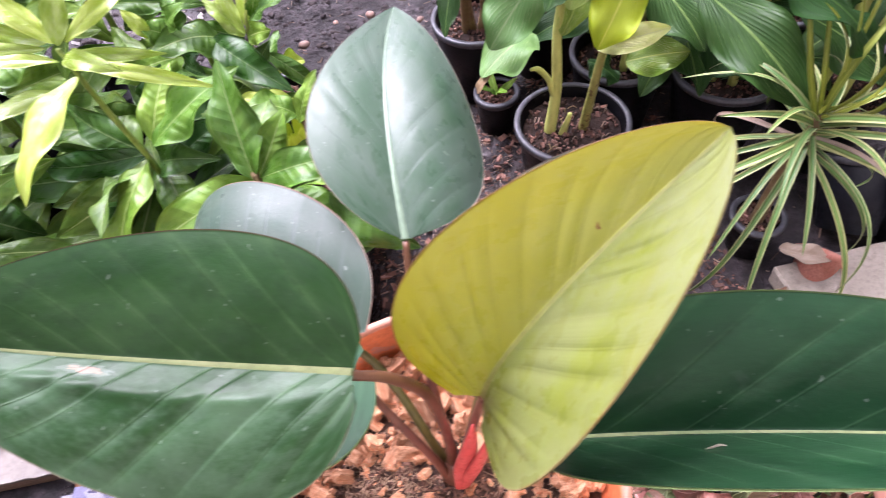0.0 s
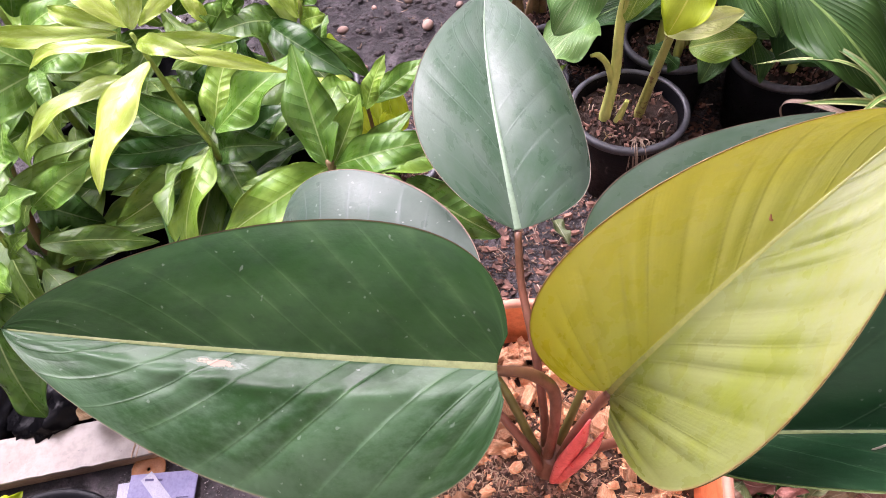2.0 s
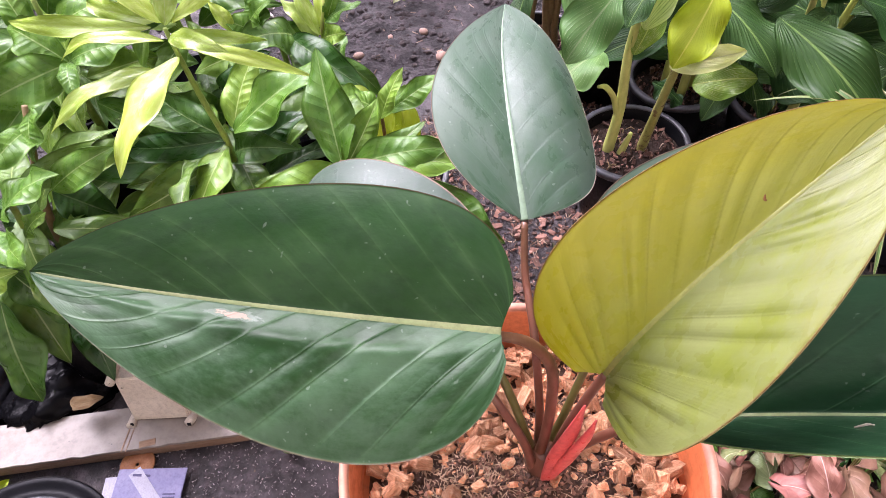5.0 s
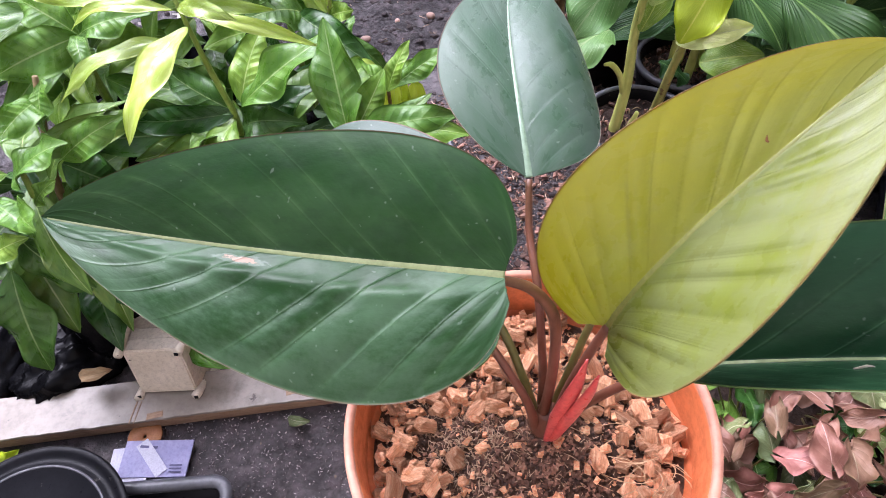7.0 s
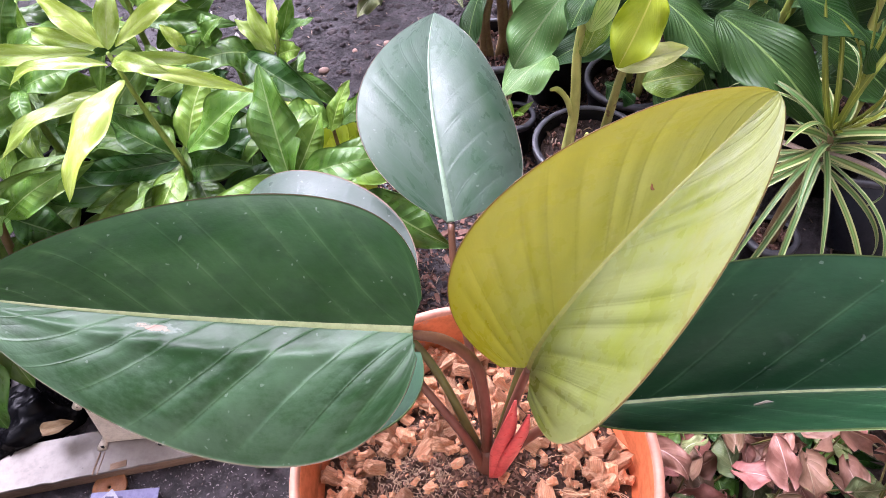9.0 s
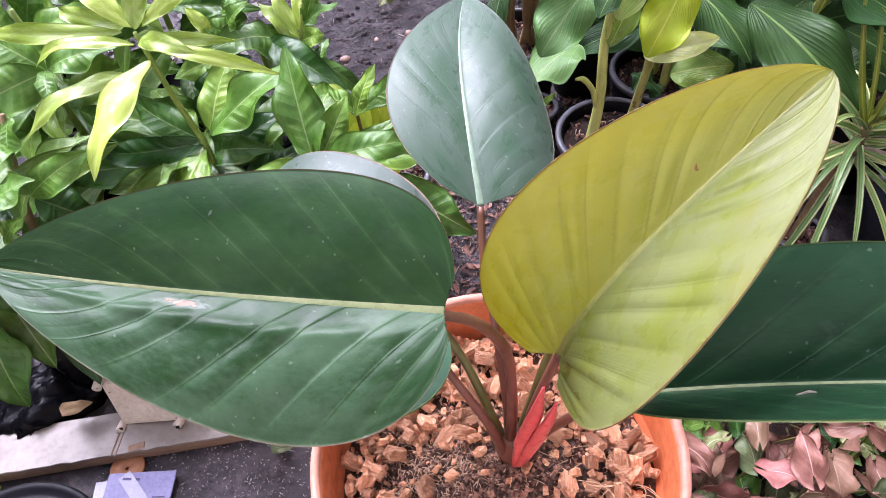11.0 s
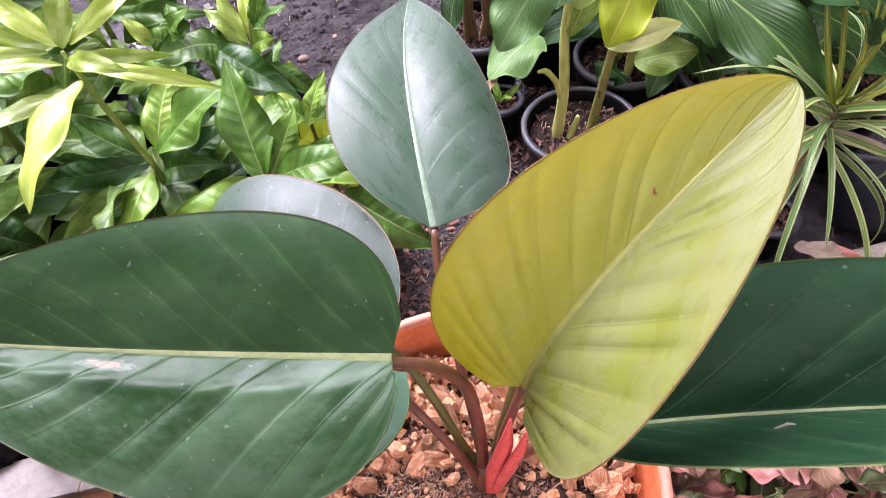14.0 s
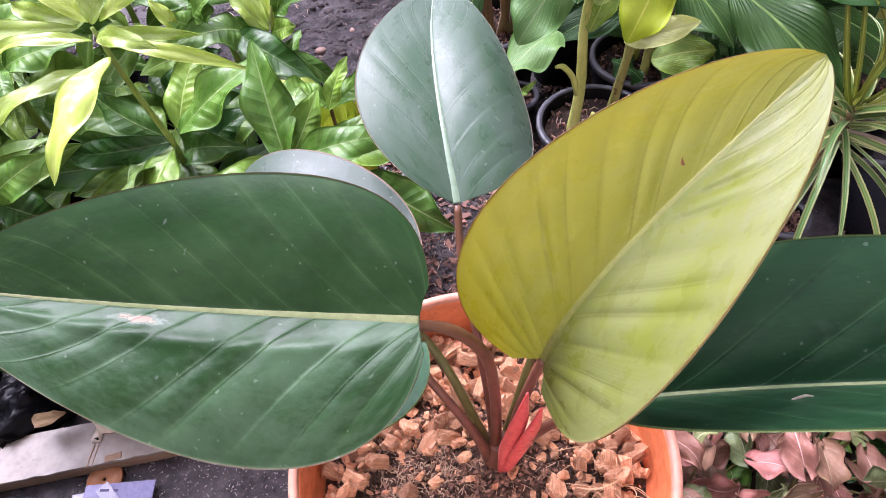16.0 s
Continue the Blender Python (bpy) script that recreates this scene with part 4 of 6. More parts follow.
# ---- shrubs on the bare soil behind ----
shrub_a = thing("shrub", (-0.315, 0.445, 0), "leafy green shrub with a lime-yellow young top", "shrub", "shrubs in the nursery bed")
polybag(-0.325, 0.46, 0.075, 0.17, shrub_a, 1)
part("stem", tube("stem", [(-0.325, 0.46, 0.13), (-0.305, 0.425, 0.22), (-0.288, 0.392, 0.30), (-0.292, 0.38, 0.38), (-0.296, 0.374, 0.46)], [0.0048, 0.0040, 0.0035, 0.0033, 0.002], STEM, 10), shrub_a)
leaf(shrub_a, (-0.313, 0.386, 0.455), (-0.46, 0.443, 0.44), 0.014, 0.12, 0.4, 0, LIME)
leaf(shrub_a, (-0.306, 0.389, 0.46), (-0.377, 0.432, 0.46), 0.014, 0.12, 0.4, 0, LIME)
leaf(shrub_a, (-0.3, 0.384, 0.46), (-0.357, 0.431, 0.49), 0.014, 0.1, 0.3, 0, LIME)
leaf(shrub_a, (-0.297, 0.379, 0.46), (-0.285, 0.413, 0.5), 0.015, 0.08, 0.3, 0, LIME)
leaf(shrub_a, (-0.291, 0.383, 0.46), (-0.234, 0.446, 0.47), 0.012, 0.12, 0.3, 0.3, LIME)
leaf(shrub_a, (-0.292, 0.365, 0.455), (-0.239, 0.337, 0.455), 0.012, 0.2, 0.3, 0, LIME)
leaf(shrub_a, (-0.288, 0.367, 0.45), (-0.18, 0.357, 0.41), 0.01, 0.16, 0.5, 0, LIME)
leaf(shrub_a, (-0.286, 0.371, 0.455), (-0.215, 0.374, 0.44), 0.009, 0.12, 0.4, 0, LIME)
leaf(shrub_a, (-0.3, 0.37, 0.45), (-0.399, 0.385, 0.43), 0.01, 0.16, 0.4, 0, LIME)
leaf(shrub_a, (-0.294, 0.373, 0.43), (-0.341, 0.277, 0.385), 0.02, 0.14, 0.2, 0, LIME)
leaf(shrub_a, (-0.317, 0.368, 0.42), (-0.414, 0.334, 0.39), 0.014, 0.14, 0.2, 0, LIME)
leaf(shrub_a, (-0.285, 0.389, 0.31), (-0.413, 0.419, 0.29), 0.02, 0.1, 0.3, 0, DEEP)
leaf(shrub_a, (-0.28, 0.4, 0.31), (-0.176, 0.421, 0.37), 0.029, 0.08, 0.35, 0, GREEN)
leaf(shrub_a, (-0.289, 0.391, 0.3), (-0.319, 0.286, 0.25), 0.024, 0.12, 0.3, 0, GREEN)
leaf(shrub_a, (-0.284, 0.389, 0.31), (-0.369, 0.458, 0.33), 0.02, 0.12, 0.3, 0, DEEP)
leaf(shrub_a, (-0.294, 0.403, 0.28), (-0.407, 0.361, 0.24), 0.024, 0.12, 0.3, 0, DEEP)
leaf(shrub_a, (-0.281, 0.406, 0.31), (-0.255, 0.473, 0.35), 0.019, 0.08, 0.2, 0, GREEN)
leaf(shrub_a, (-0.278, 0.405, 0.26), (-0.204, 0.43, 0.3), 0.02, 0.12, 0.3, 0, DEEP)
leaf(shrub_a, (-0.303, 0.419, 0.27), (-0.519, 0.459, 0.24), 0.027, 0.12, 0.3, 0, DEEP)
leaf(shrub_a, (-0.304, 0.429, 0.25), (-0.359, 0.27, 0.18), 0.024, 0.12, 0.3, 0, DEEP)
leaf(shrub_a, (-0.292, 0.417, 0.26), (-0.251, 0.321, 0.22), 0.023, 0.12, 0.3, 0, GREEN)
leaf(shrub_a, (-0.31, 0.481, 0.27), (-0.271, 0.489, 0.34), 0.022, 0.1, 0.25, 0, DEEP)
leaf(shrub_a, (-0.32, 0.5, 0.26), (-0.361, 0.491, 0.3), 0.019, 0.12, 0.3, 0, DEEP)
leaf(shrub_a, (-0.32, 0.511, 0.24), (-0.259, 0.469, 0.25), 0.02, 0.12, 0.3, 0, DEEP)
under_leaves(shrub_a, -0.31, 0.43, 0.16, 0.29, 18, 0.14, 0.030, DEEP, 3)

shrub_c = thing("shrub", (-0.145, 0.33, 0), "low green shrub with upright quilted leaves", "shrub", "shrubs in the nursery bed")
polybag(-0.145, 0.335, 0.068, 0.20, shrub_c, 2)
part("stem", tube("stem", [(-0.145, 0.33, 0.15), (-0.146, 0.30, 0.26), (-0.145, 0.277, 0.365)], [0.0055, 0.005, 0.004], STEM_BROWN, 10), shrub_c)
leaf(shrub_c, (-0.147, 0.276, 0.36), (-0.159, 0.347, 0.43), 0.023, 0.06, 0.35, 0, GREEN)
leaf(shrub_c, (-0.143, 0.276, 0.36), (-0.111, 0.311, 0.4), 0.015, 0.06, 0.35, 0, GREEN)
leaf(shrub_c, (-0.14, 0.275, 0.36), (-0.05, 0.266, 0.38), 0.02, 0.14, 0.3, 0, GREEN)
leaf(shrub_c, (-0.141, 0.276, 0.355), (-0.043, 0.251, 0.37), 0.02, 0.14, 0.25, 0, GREEN)
leaf(shrub_c, (-0.149, 0.279, 0.355), (-0.24, 0.233, 0.34), 0.022, 0.12, 0.3, 0, GREEN)
leaf(shrub_c, (-0.147, 0.285, 0.34), (-0.214, 0.233, 0.29), 0.023, 0.12, 0.3, 0, GREEN)
leaf(shrub_c, (-0.079, 0.253, 0.35), (-0.011, 0.197, 0.33), 0.024, 0.1, 0.3, 0, DEEP)
leaf(shrub_c, (-0.141, 0.288, 0.34), (-0.086, 0.253, 0.31), 0.024, 0.1, 0.3, 0, GREEN)
under_leaves(shrub_c, -0.145, 0.30, 0.20, 0.33, 12, 0.11, 0.026, DEEP, 5)

shrub_d = thing("shrub", (-0.112, 0.42, 0), "small seedling shrub with fresh green leaves", "shrub", "shrubs in the nursery bed")
nursery_pot(-0.112, 0.45, 0.14, 0.05, 0.12, parent=shrub_d)
part("stem", tube("stem", [(-0.112, 0.445, 0.12), (-0.114, 0.42, 0.24), (-0.112, 0.39, 0.33)], [0.003, 0.0026, 0.002], STEM_BROWN, 8), shrub_d)
leaf(shrub_d, (-0.112, 0.376, 0.33), (-0.086, 0.399, 0.37), 0.011, 0.08, 0.3, 0, GREEN)
leaf(shrub_d, (-0.104, 0.386, 0.33), (-0.043, 0.4, 0.36), 0.014, 0.12, 0.3, 0, GREEN)
leaf(shrub_d, (-0.114, 0.388, 0.33), (-0.161, 0.389, 0.35), 0.019, 0.14, 0.3, 0, GREEN)
leaf(shrub_d, (-0.119, 0.394, 0.32), (-0.075, 0.421, 0.33), 0.011, 0.12, 0.3, 0, GREEN)
leaf(shrub_d, (-0.117, 0.412, 0.33), (-0.171, 0.416, 0.34), 0.014, 0.12, 0.3, 0, LIME)

shrub_e = thing("shrub", (-0.25, 0.60, 0), "blue-green broad-leaved shrub on bare soil", "shrub", "shrubs in the nursery bed")
polybag(-0.25, 0.62, 0.06, 0.15, shrub_e, 3)
part("stem", tube("stem", [(-0.25, 0.62, 0.12), (-0.245, 0.60, 0.22), (-0.245, 0.58, 0.33)], [0.005, 0.0045, 0.003], STEM, 10), shrub_e)
leaf(shrub_e, (-0.219, 0.589, 0.3), (-0.283, 0.54, 0.33), 0.027, 0.14, 0.2, 0, DEEP)
leaf(shrub_e, (-0.228, 0.577, 0.31), (-0.139, 0.49, 0.29), 0.023, 0.12, 0.3, 0, DEEP)
leaf(shrub_e, (-0.261, 0.57, 0.33), (-0.268, 0.599, 0.36), 0.02, 0.1, 0.3, 0, GREEN)
leaf(shrub_e, (-0.265, 0.573, 0.32), (-0.297, 0.561, 0.35), 0.02, 0.1, 0.3, 0, GREEN)
leaf(shrub_e, (-0.233, 0.585, 0.28), (-0.161, 0.497, 0.27), 0.023, 0.12, 0.3, 0, DEEP)
leaf(shrub_e, (-0.28, 0.595, 0.28), (-0.34, 0.536, 0.3), 0.024, 0.12, 0.3, 0, GREEN)
leaf(shrub_e, (-0.291, 0.556, 0.34), (-0.311, 0.568, 0.37), 0.012, 0.12, 0.3, 0, LIME)
leaf(shrub_e, (-0.277, 0.575, 0.33), (-0.239, 0.567, 0.37), 0.014, 0.12, 0.3, 0, GREEN)
under_leaves(shrub_e, -0.26, 0.60, 0.14, 0.25, 8, 0.11, 0.030, DEEP, 8)

shrub_b = thing("shrub", (-0.20, 0.66, 0), "small variegated shrub with cream and lime leaves", "shrub", "shrubs in the nursery bed")
nursery_pot(-0.20, 0.67, 0.13, 0.055, 0.12, parent=shrub_b)
part("stem", tube("stem", [(-0.20, 0.67, 0.11), (-0.202, 0.645, 0.20), (-0.196, 0.635, 0.275), (-0.186, 0.645, 0.32)], [0.0035, 0.003, 0.0028, 0.002], STEM_PALE, 8), shrub_b)
leaf(shrub_b, (-0.203, 0.633, 0.27), (-0.243, 0.662, 0.31), 0.018, 0.08, 0.3, 0, LIME)
leaf(shrub_b, (-0.198, 0.625, 0.28), (-0.224, 0.677, 0.33), 0.014, 0.08, 0.3, 0, LIME)
leaf(shrub_b, (-0.194, 0.633, 0.28), (-0.195, 0.684, 0.33), 0.012, 0.08, 0.3, 0, LIME)
leaf(shrub_b, (-0.197, 0.631, 0.27), (-0.163, 0.608, 0.29), 0.015, 0.08, 0.3, 0, GREEN)
leaf(shrub_b, (-0.19, 0.637, 0.29), (-0.14, 0.626, 0.32), 0.014, 0.08, 0.3, 0, GREEN)
leaf(shrub_b, (-0.187, 0.643, 0.29), (-0.163, 0.652, 0.34), 0.012, 0.08, 0.3, 0, GREEN)
leaf(shrub_b, (-0.206, 0.642, 0.26), (-0.262, 0.655, 0.28), 0.016, 0.08, 0.3, 0, GREEN)
under_leaves(shrub_b, -0.20, 0.65, 0.15, 0.23, 6, 0.07, 0.018, GREEN, 9)

shrub_f = thing("shrub", (-0.50, 0.54, 0), "dense shrub with broad fresh green leaves", "shrub", "shrubs in the nursery bed")
polybag(-0.50, 0.55, 0.08, 0.18, shrub_f, 4)
part("stem", tube("stem", [(-0.50, 0.55, 0.14), (-0.49, 0.52, 0.25), (-0.455, 0.465, 0.385)], [0.006, 0.005, 0.003], STEM, 10), shrub_f)
part("stem", tube("stem", [(-0.50, 0.55, 0.14), (-0.51, 0.55, 0.25), (-0.51, 0.565, 0.40)], [0.006, 0.005, 0.003], STEM, 10), shrub_f)
leaf(shrub_f, (-0.447, 0.456, 0.38), (-0.532, 0.428, 0.36), 0.03, 0.12, 0.3, 0, GREEN)
leaf(shrub_f, (-0.447, 0.458, 0.38), (-0.51, 0.499, 0.4), 0.023, 0.12, 0.3, 0, GREEN)
leaf(shrub_f, (-0.449, 0.458, 0.38), (-0.43, 0.405, 0.37), 0.012, 0.12, 0.3, 0, GREEN)
leaf(shrub_f, (-0.457, 0.472, 0.37), (-0.373, 0.468, 0.39), 0.023, 0.12, 0.3, 0, GREEN)
leaf(shrub_f, (-0.489, 0.52, 0.37), (-0.395, 0.517, 0.41), 0.02, 0.12, 0.3, 0, GREEN)
leaf(shrub_f, (-0.507, 0.513, 0.37), (-0.541, 0.558, 0.42), 0.02, 0.12, 0.3, 0, GREEN)
leaf(shrub_f, (-0.512, 0.581, 0.37), (-0.482, 0.602, 0.42), 0.02, 0.12, 0.3, 0, GREEN)
leaf(shrub_f, (-0.532, 0.515, 0.34), (-0.482, 0.494, 0.31), 0.024, 0.12, 0.3, 0, GREEN)
leaf(shrub_f, (-0.532, 0.517, 0.33), (-0.511, 0.487, 0.28), 0.027, 0.12, 0.3, 0, GREEN)
under_leaves(shrub_f, -0.50, 0.54, 0.16, 0.37, 26, 0.14, 0.030, GREEN, 12)

shrub_g = thing("shrub", (-0.50, 0.32, 0), "dense shrub with glossy quilted green leaves", "shrub", "shrubs in the nursery bed")
polybag(-0.51, 0.335, 0.075, 0.16, shrub_g, 5)
part("stem", tube("stem", [(-0.51, 0.335, 0.13), (-0.505, 0.31, 0.24), (-0.47, 0.28, 0.345)], [0.006, 0.005, 0.003], STEM, 10), shrub_g)
part("stem", tube("stem", [(-0.51, 0.335, 0.13), (-0.50, 0.35, 0.26), (-0.468, 0.38, 0.385)], [0.006, 0.005, 0.003], STEM_BROWN, 10), shrub_g)
leaf(shrub_g, (-0.473, 0.376, 0.36), (-0.485, 0.301, 0.37), 0.018, 0.12, 0.3, 0, GREEN)
leaf(shrub_g, (-0.464, 0.382, 0.38), (-0.464, 0.342, 0.35), 0.016, 0.12, 0.3, 0.3, GREEN)
leaf(shrub_g, (-0.44, 0.302, 0.34), (-0.373, 0.318, 0.37), 0.018, 0.1, 0.3, 0, GREEN)
leaf(shrub_g, (-0.489, 0.28, 0.33), (-0.427, 0.295, 0.36), 0.024, 0.1, 0.3, 0, GREEN)
leaf(shrub_g, (-0.482, 0.265, 0.32), (-0.438, 0.21, 0.34), 0.016, 0.1, 0.3, 0, GREEN)
leaf(shrub_g, (-0.465, 0.261, 0.32), (-0.438, 0.268, 0.34), 0.012, 0.1, 0.3, 0, GREEN)
leaf(shrub_g, (-0.499, 0.258, 0.33), (-0.449, 0.216, 0.33), 0.02, 0.1, 0.3, 0, GREEN)
leaf(shrub_g, (-0.505, 0.212, 0.3), (-0.46, 0.215, 0.32), 0.015, 0.1, 0.3, 0, GREEN)
leaf(shrub_g, (-0.512, 0.229, 0.26), (-0.511, 0.179, 0.16), 0.027, 0.12, 0.25, 0, DEEP)
leaf(shrub_g, (-0.504, 0.257, 0.28), (-0.449, 0.232, 0.22), 0.023, 0.12, 0.3, 0, DEEP)
leaf(shrub_g, (-0.525, 0.283, 0.27), (-0.483, 0.214, 0.18), 0.027, 0.12, 0.3, 0, DEEP)
leaf(shrub_g, (-0.497, 0.375, 0.27), (-0.445, 0.371, 0.23), 0.026, 0.12, 0.3, 0, DEEP)
leaf(shrub_g, (-0.516, 0.36, 0.25), (-0.469, 0.346, 0.2), 0.026, 0.12, 0.3, 0, DEEP)
leaf(shrub_g, (-0.543, 0.218, 0.24), (-0.528, 0.201, 0.22), 0.02, 0.1, 0.3, 0, DEEP)
under_leaves(shrub_g, -0.50, 0.32, 0.15, 0.33, 22, 0.13, 0.028, DEEP, 14)

shrub_h = thing("shrub", (-0.40, 0.72, 0), "green shrub further back on the soil", "shrub", "shrubs in the nursery bed")
polybag(-0.40, 0.73, 0.07, 0.16, shrub_h, 6)
part("stem", tube("stem", [(-0.40, 0.73, 0.13), (-0.40, 0.72, 0.25), (-0.39, 0.70, 0.38)], [0.006, 0.005, 0.003], STEM, 10), shrub_h)
under_leaves(shrub_h, -0.40, 0.71, 0.18, 0.40, 24, 0.13, 0.026, GREEN, 21)

shrub_i = thing("shrub", (-0.62, 0.75, 0), "green shrub at the edge of the bed", "shrub", "shrubs in the nursery bed")
polybag(-0.62, 0.76, 0.07, 0.16, shrub_i, 7)
part("stem", tube("stem", [(-0.62, 0.76, 0.13), (-0.62, 0.75, 0.25), (-0.61, 0.73, 0.38)], [0.006, 0.005, 0.003], STEM, 10), shrub_i)
under_leaves(shrub_i, -0.62, 0.74, 0.14, 0.42, 28, 0.15, 0.030, GREEN, 23)

# a low lime plant with rounded paddles
paddle_plant = thing("succulent", (-0.095, 0.46, 0), "low lime-yellow plant with rounded paddle leaves", "succulent")
nursery_pot(-0.095, 0.47, 0.15, 0.055, 0.13, parent=paddle_plant)
for k in range(18):
    x, y = -0.160 + 0.0155 * (k % 6) + rng.uniform(-0.003, 0.003), 0.386 + 0.024 * (k // 6) + rng.uniform(-0.005, 0.005)
    z = 0.222 + 0.010 * (k // 6) + rng.uniform(-0.006, 0.006)
    data, _, _ = blade("leaf", (x, y, z), (x + rng.uniform(-0.010, 0.010), y + 0.014, z + rng.uniform(0.044, 0.058)), rng.uniform(-0.5, 0.5), 0.05, 0, 0.25, 0.25, -0.1, -0.1, 0.0112, 0.0112, 0.5, 0.40, 0.0, 0, 0, PADDLE, 12, 4, 0.0016)
    part("leaf", data, paddle_plant)
part("stem", tube("stem", [(-0.095, 0.46, 0.13), (-0.110, 0.445, 0.18), (-0.120, 0.43, 0.232)], [0.006, 0.005, 0.004], STEM, 8), paddle_plant)
for k in range(6):
    part("stem", tube("stem", [(-0.096, 0.44, 0.18), (-0.13 + 0.010 * k, 0.432, 0.21), (-0.158 + 0.0155 * k, 0.415, 0.236)], [0.003, 0.0025, 0.002], STEM, 6), paddle_plant)

# ---- striped plants in black pots ----
striped = thing("striped_plant", (0.23, 0.51, 0), "plant with lime-striped leaves on pale canes in a black pot", "potted plant")
nursery_pot(0.228, 0.507, 0.14, 0.081, 0.135, parent=striped, below=0.018)
part("cane", tube("cane", [(0.197, 0.515, 0.112), (0.203, 0.513, 0.20), (0.199, 0.510, 0.30), (0.207, 0.50, 0.40)], [0.0088, 0.0072, 0.0060, 0.0044], STEM_PALE, 12), striped)
part("cane", tube("cane", [(0.245, 0.512, 0.112), (0.245, 0.49, 0.20), (0.243, 0.458, 0.305), (0.262, 0.46, 0.40)], [0.0075, 0.0062, 0.005, 0.003], STEM_MOTTLED, 12), striped)
part("cane", tube("cane", [(0.212, 0.506, 0.112), (0.217, 0.504, 0.135), (0.222, 0.502, 0.16)], [0.006, 0.005, 0.003], STEM_PALE, 10), striped, "dry cut cane stub")
part("cane", tube("cane", [(0.200, 0.512, 0.19), (0.190, 0.510, 0.22), (0.176, 0.508, 0.24), (0.165, 0.506, 0.243)], [0.005, 0.004, 0.004, 0.002], STEM_PALE, 10), striped, "dry bent sheath")
leaf(striped, (0.266, 0.46, 0.4), (0.227, 0.431, 0.33), 0.03, 0.05, 0.35, 0.3, YELLOW, 0.66, 0.75)
leaf(striped, (0.227, 0.447, 0.31), (0.295, 0.428, 0.335), 0.018, 0.14, 0.5, 0, CREAM, 0.66, 0.75)
leaf(striped, (0.287, 0.496, 0.24), (0.349, 0.472, 0.26), 0.024, 0.12, 0.3, 0, STRIPED_LIME, 0.66, 0.75)
leaf(striped, (0.181, 0.534, 0.36), (0.117, 0.485, 0.31), 0.035, 0.06, 0.2, 0, STRIPED_PALE, 0.66, 0.75)
leaf(striped, (0.207, 0.496, 0.330), (0.256, 0.530, 0.43), 0.027, 0.04, 0.2, 0, BARRED, 0.66, 0.75)
leaf(striped, (0.113, 0.496, 0.262), (0.094, 0.480, 0.243), 0.007, 0.1, 0.5, 0, DRY, 0.66, 0.75, 16, 4, "dry curled brown leaf tip")
leaf(striped, (0.177, 0.542, 0.27), (0.107, 0.492, 0.26), 0.032, 0.08, 0.2, 0, STRIPED_PALE, 0.66, 0.75)
leaf(striped, (0.203, 0.503, 0.29), (0.238, 0.534, 0.36), 0.02, 0.05, 0.25, 0, STRIPED_LIME, 0.66, 0.75)
leaf(striped, (0.304, 0.534, 0.34), (0.346, 0.438, 0.3), 0.034, 0.1, 0.2, 0, STRIPED, 0.66, 0.75)
leaf(striped, (0.342, 0.452, 0.36), (0.411, 0.33, 0.3), 0.036, 0.12, 0.2, 0, STRIPED, 0.66, 0.75)
leaf(striped, (0.372, 0.507, 0.28), (0.407, 0.411, 0.26), 0.044, 0.12, 0.2, 0, STRIPED, 0.66, 0.75)
leaf(striped, (0.378, 0.553, 0.25), (0.324, 0.506, 0.18), 0.026, 0.08, 0.2, 0, STRIPED, 0.66, 0.75)
leaf(striped, (0.341, 0.336, 0.45), (0.435, 0.301, 0.38), 0.036, 0.1, 0.2, 0, STRIPED, 0.66, 0.75)
leaf(striped, (0.396, 0.625, 0.22), (0.397, 0.504, 0.17), 0.036, 0.08, 0.2, 0, STRIPED, 0.66, 0.75)
leaf(striped, (0.107, 0.695, 0.3), (0.072, 0.621, 0.24), 0.016, 0.05, 0.2, 0, STRIPED, 0.66, 0.75)
leaf(striped, (0.249, 0.533, 0.22), (0.283, 0.511, 0.2), 0.026, 0.08, 0.2, 0, STRIPED, 0.66, 0.75)
leaf(striped, (0.478, 0.464, 0.3), (0.587, 0.415, 0.22), 0.036, 0.1, 0.2, 0, STRIPED, 0.66, 0.75)
leaf(striped, (0.211, 0.493, 0.4), (0.172, 0.452, 0.37), 0.018, 0.05, 0.25, 0, STRIPED, 0.66, 0.75)
for k in range(16):
    x, y = 0.222 + chips.uniform(-0.012, 0.012), 0.436 + chips.uniform(-0.006, 0.012)
    part("root", tube("root", [(0.225 + chips.uniform(-0.01, 0.01), 0.455, 0.132), (x, y - 0.004, 0.146), (x + chips.uniform(-0.008, 0.008), y - 0.012, 0.118 - chips.uniform(0, 0.02))], [0.0008, 0.0007, 0.0004], LITTER, 5, 5), striped)

for k in range(26):
    a, r = chips.uniform(0, 6.28), chips.uniform(0.015, 0.066)
    x, y, turn, length = 0.228 + r * math.cos(a), 0.507 + r * math.sin(a), chips.uniform(0, 3.14), chips.uniform(0.005, 0.014)
    part("straw", tube("straw", [(x - length / 2 * math.cos(turn), y - length / 2 * math.sin(turn), 0.1245), (x, y, 0.128 + chips.uniform(0, 0.004)), (x + length / 2 * math.cos(turn), y + length / 2 * math.sin(turn), 0.1245)], [0.0006, 0.0009, 0.0005], LITTER if k % 3 else STEM_BROWN, 5, 3), striped)

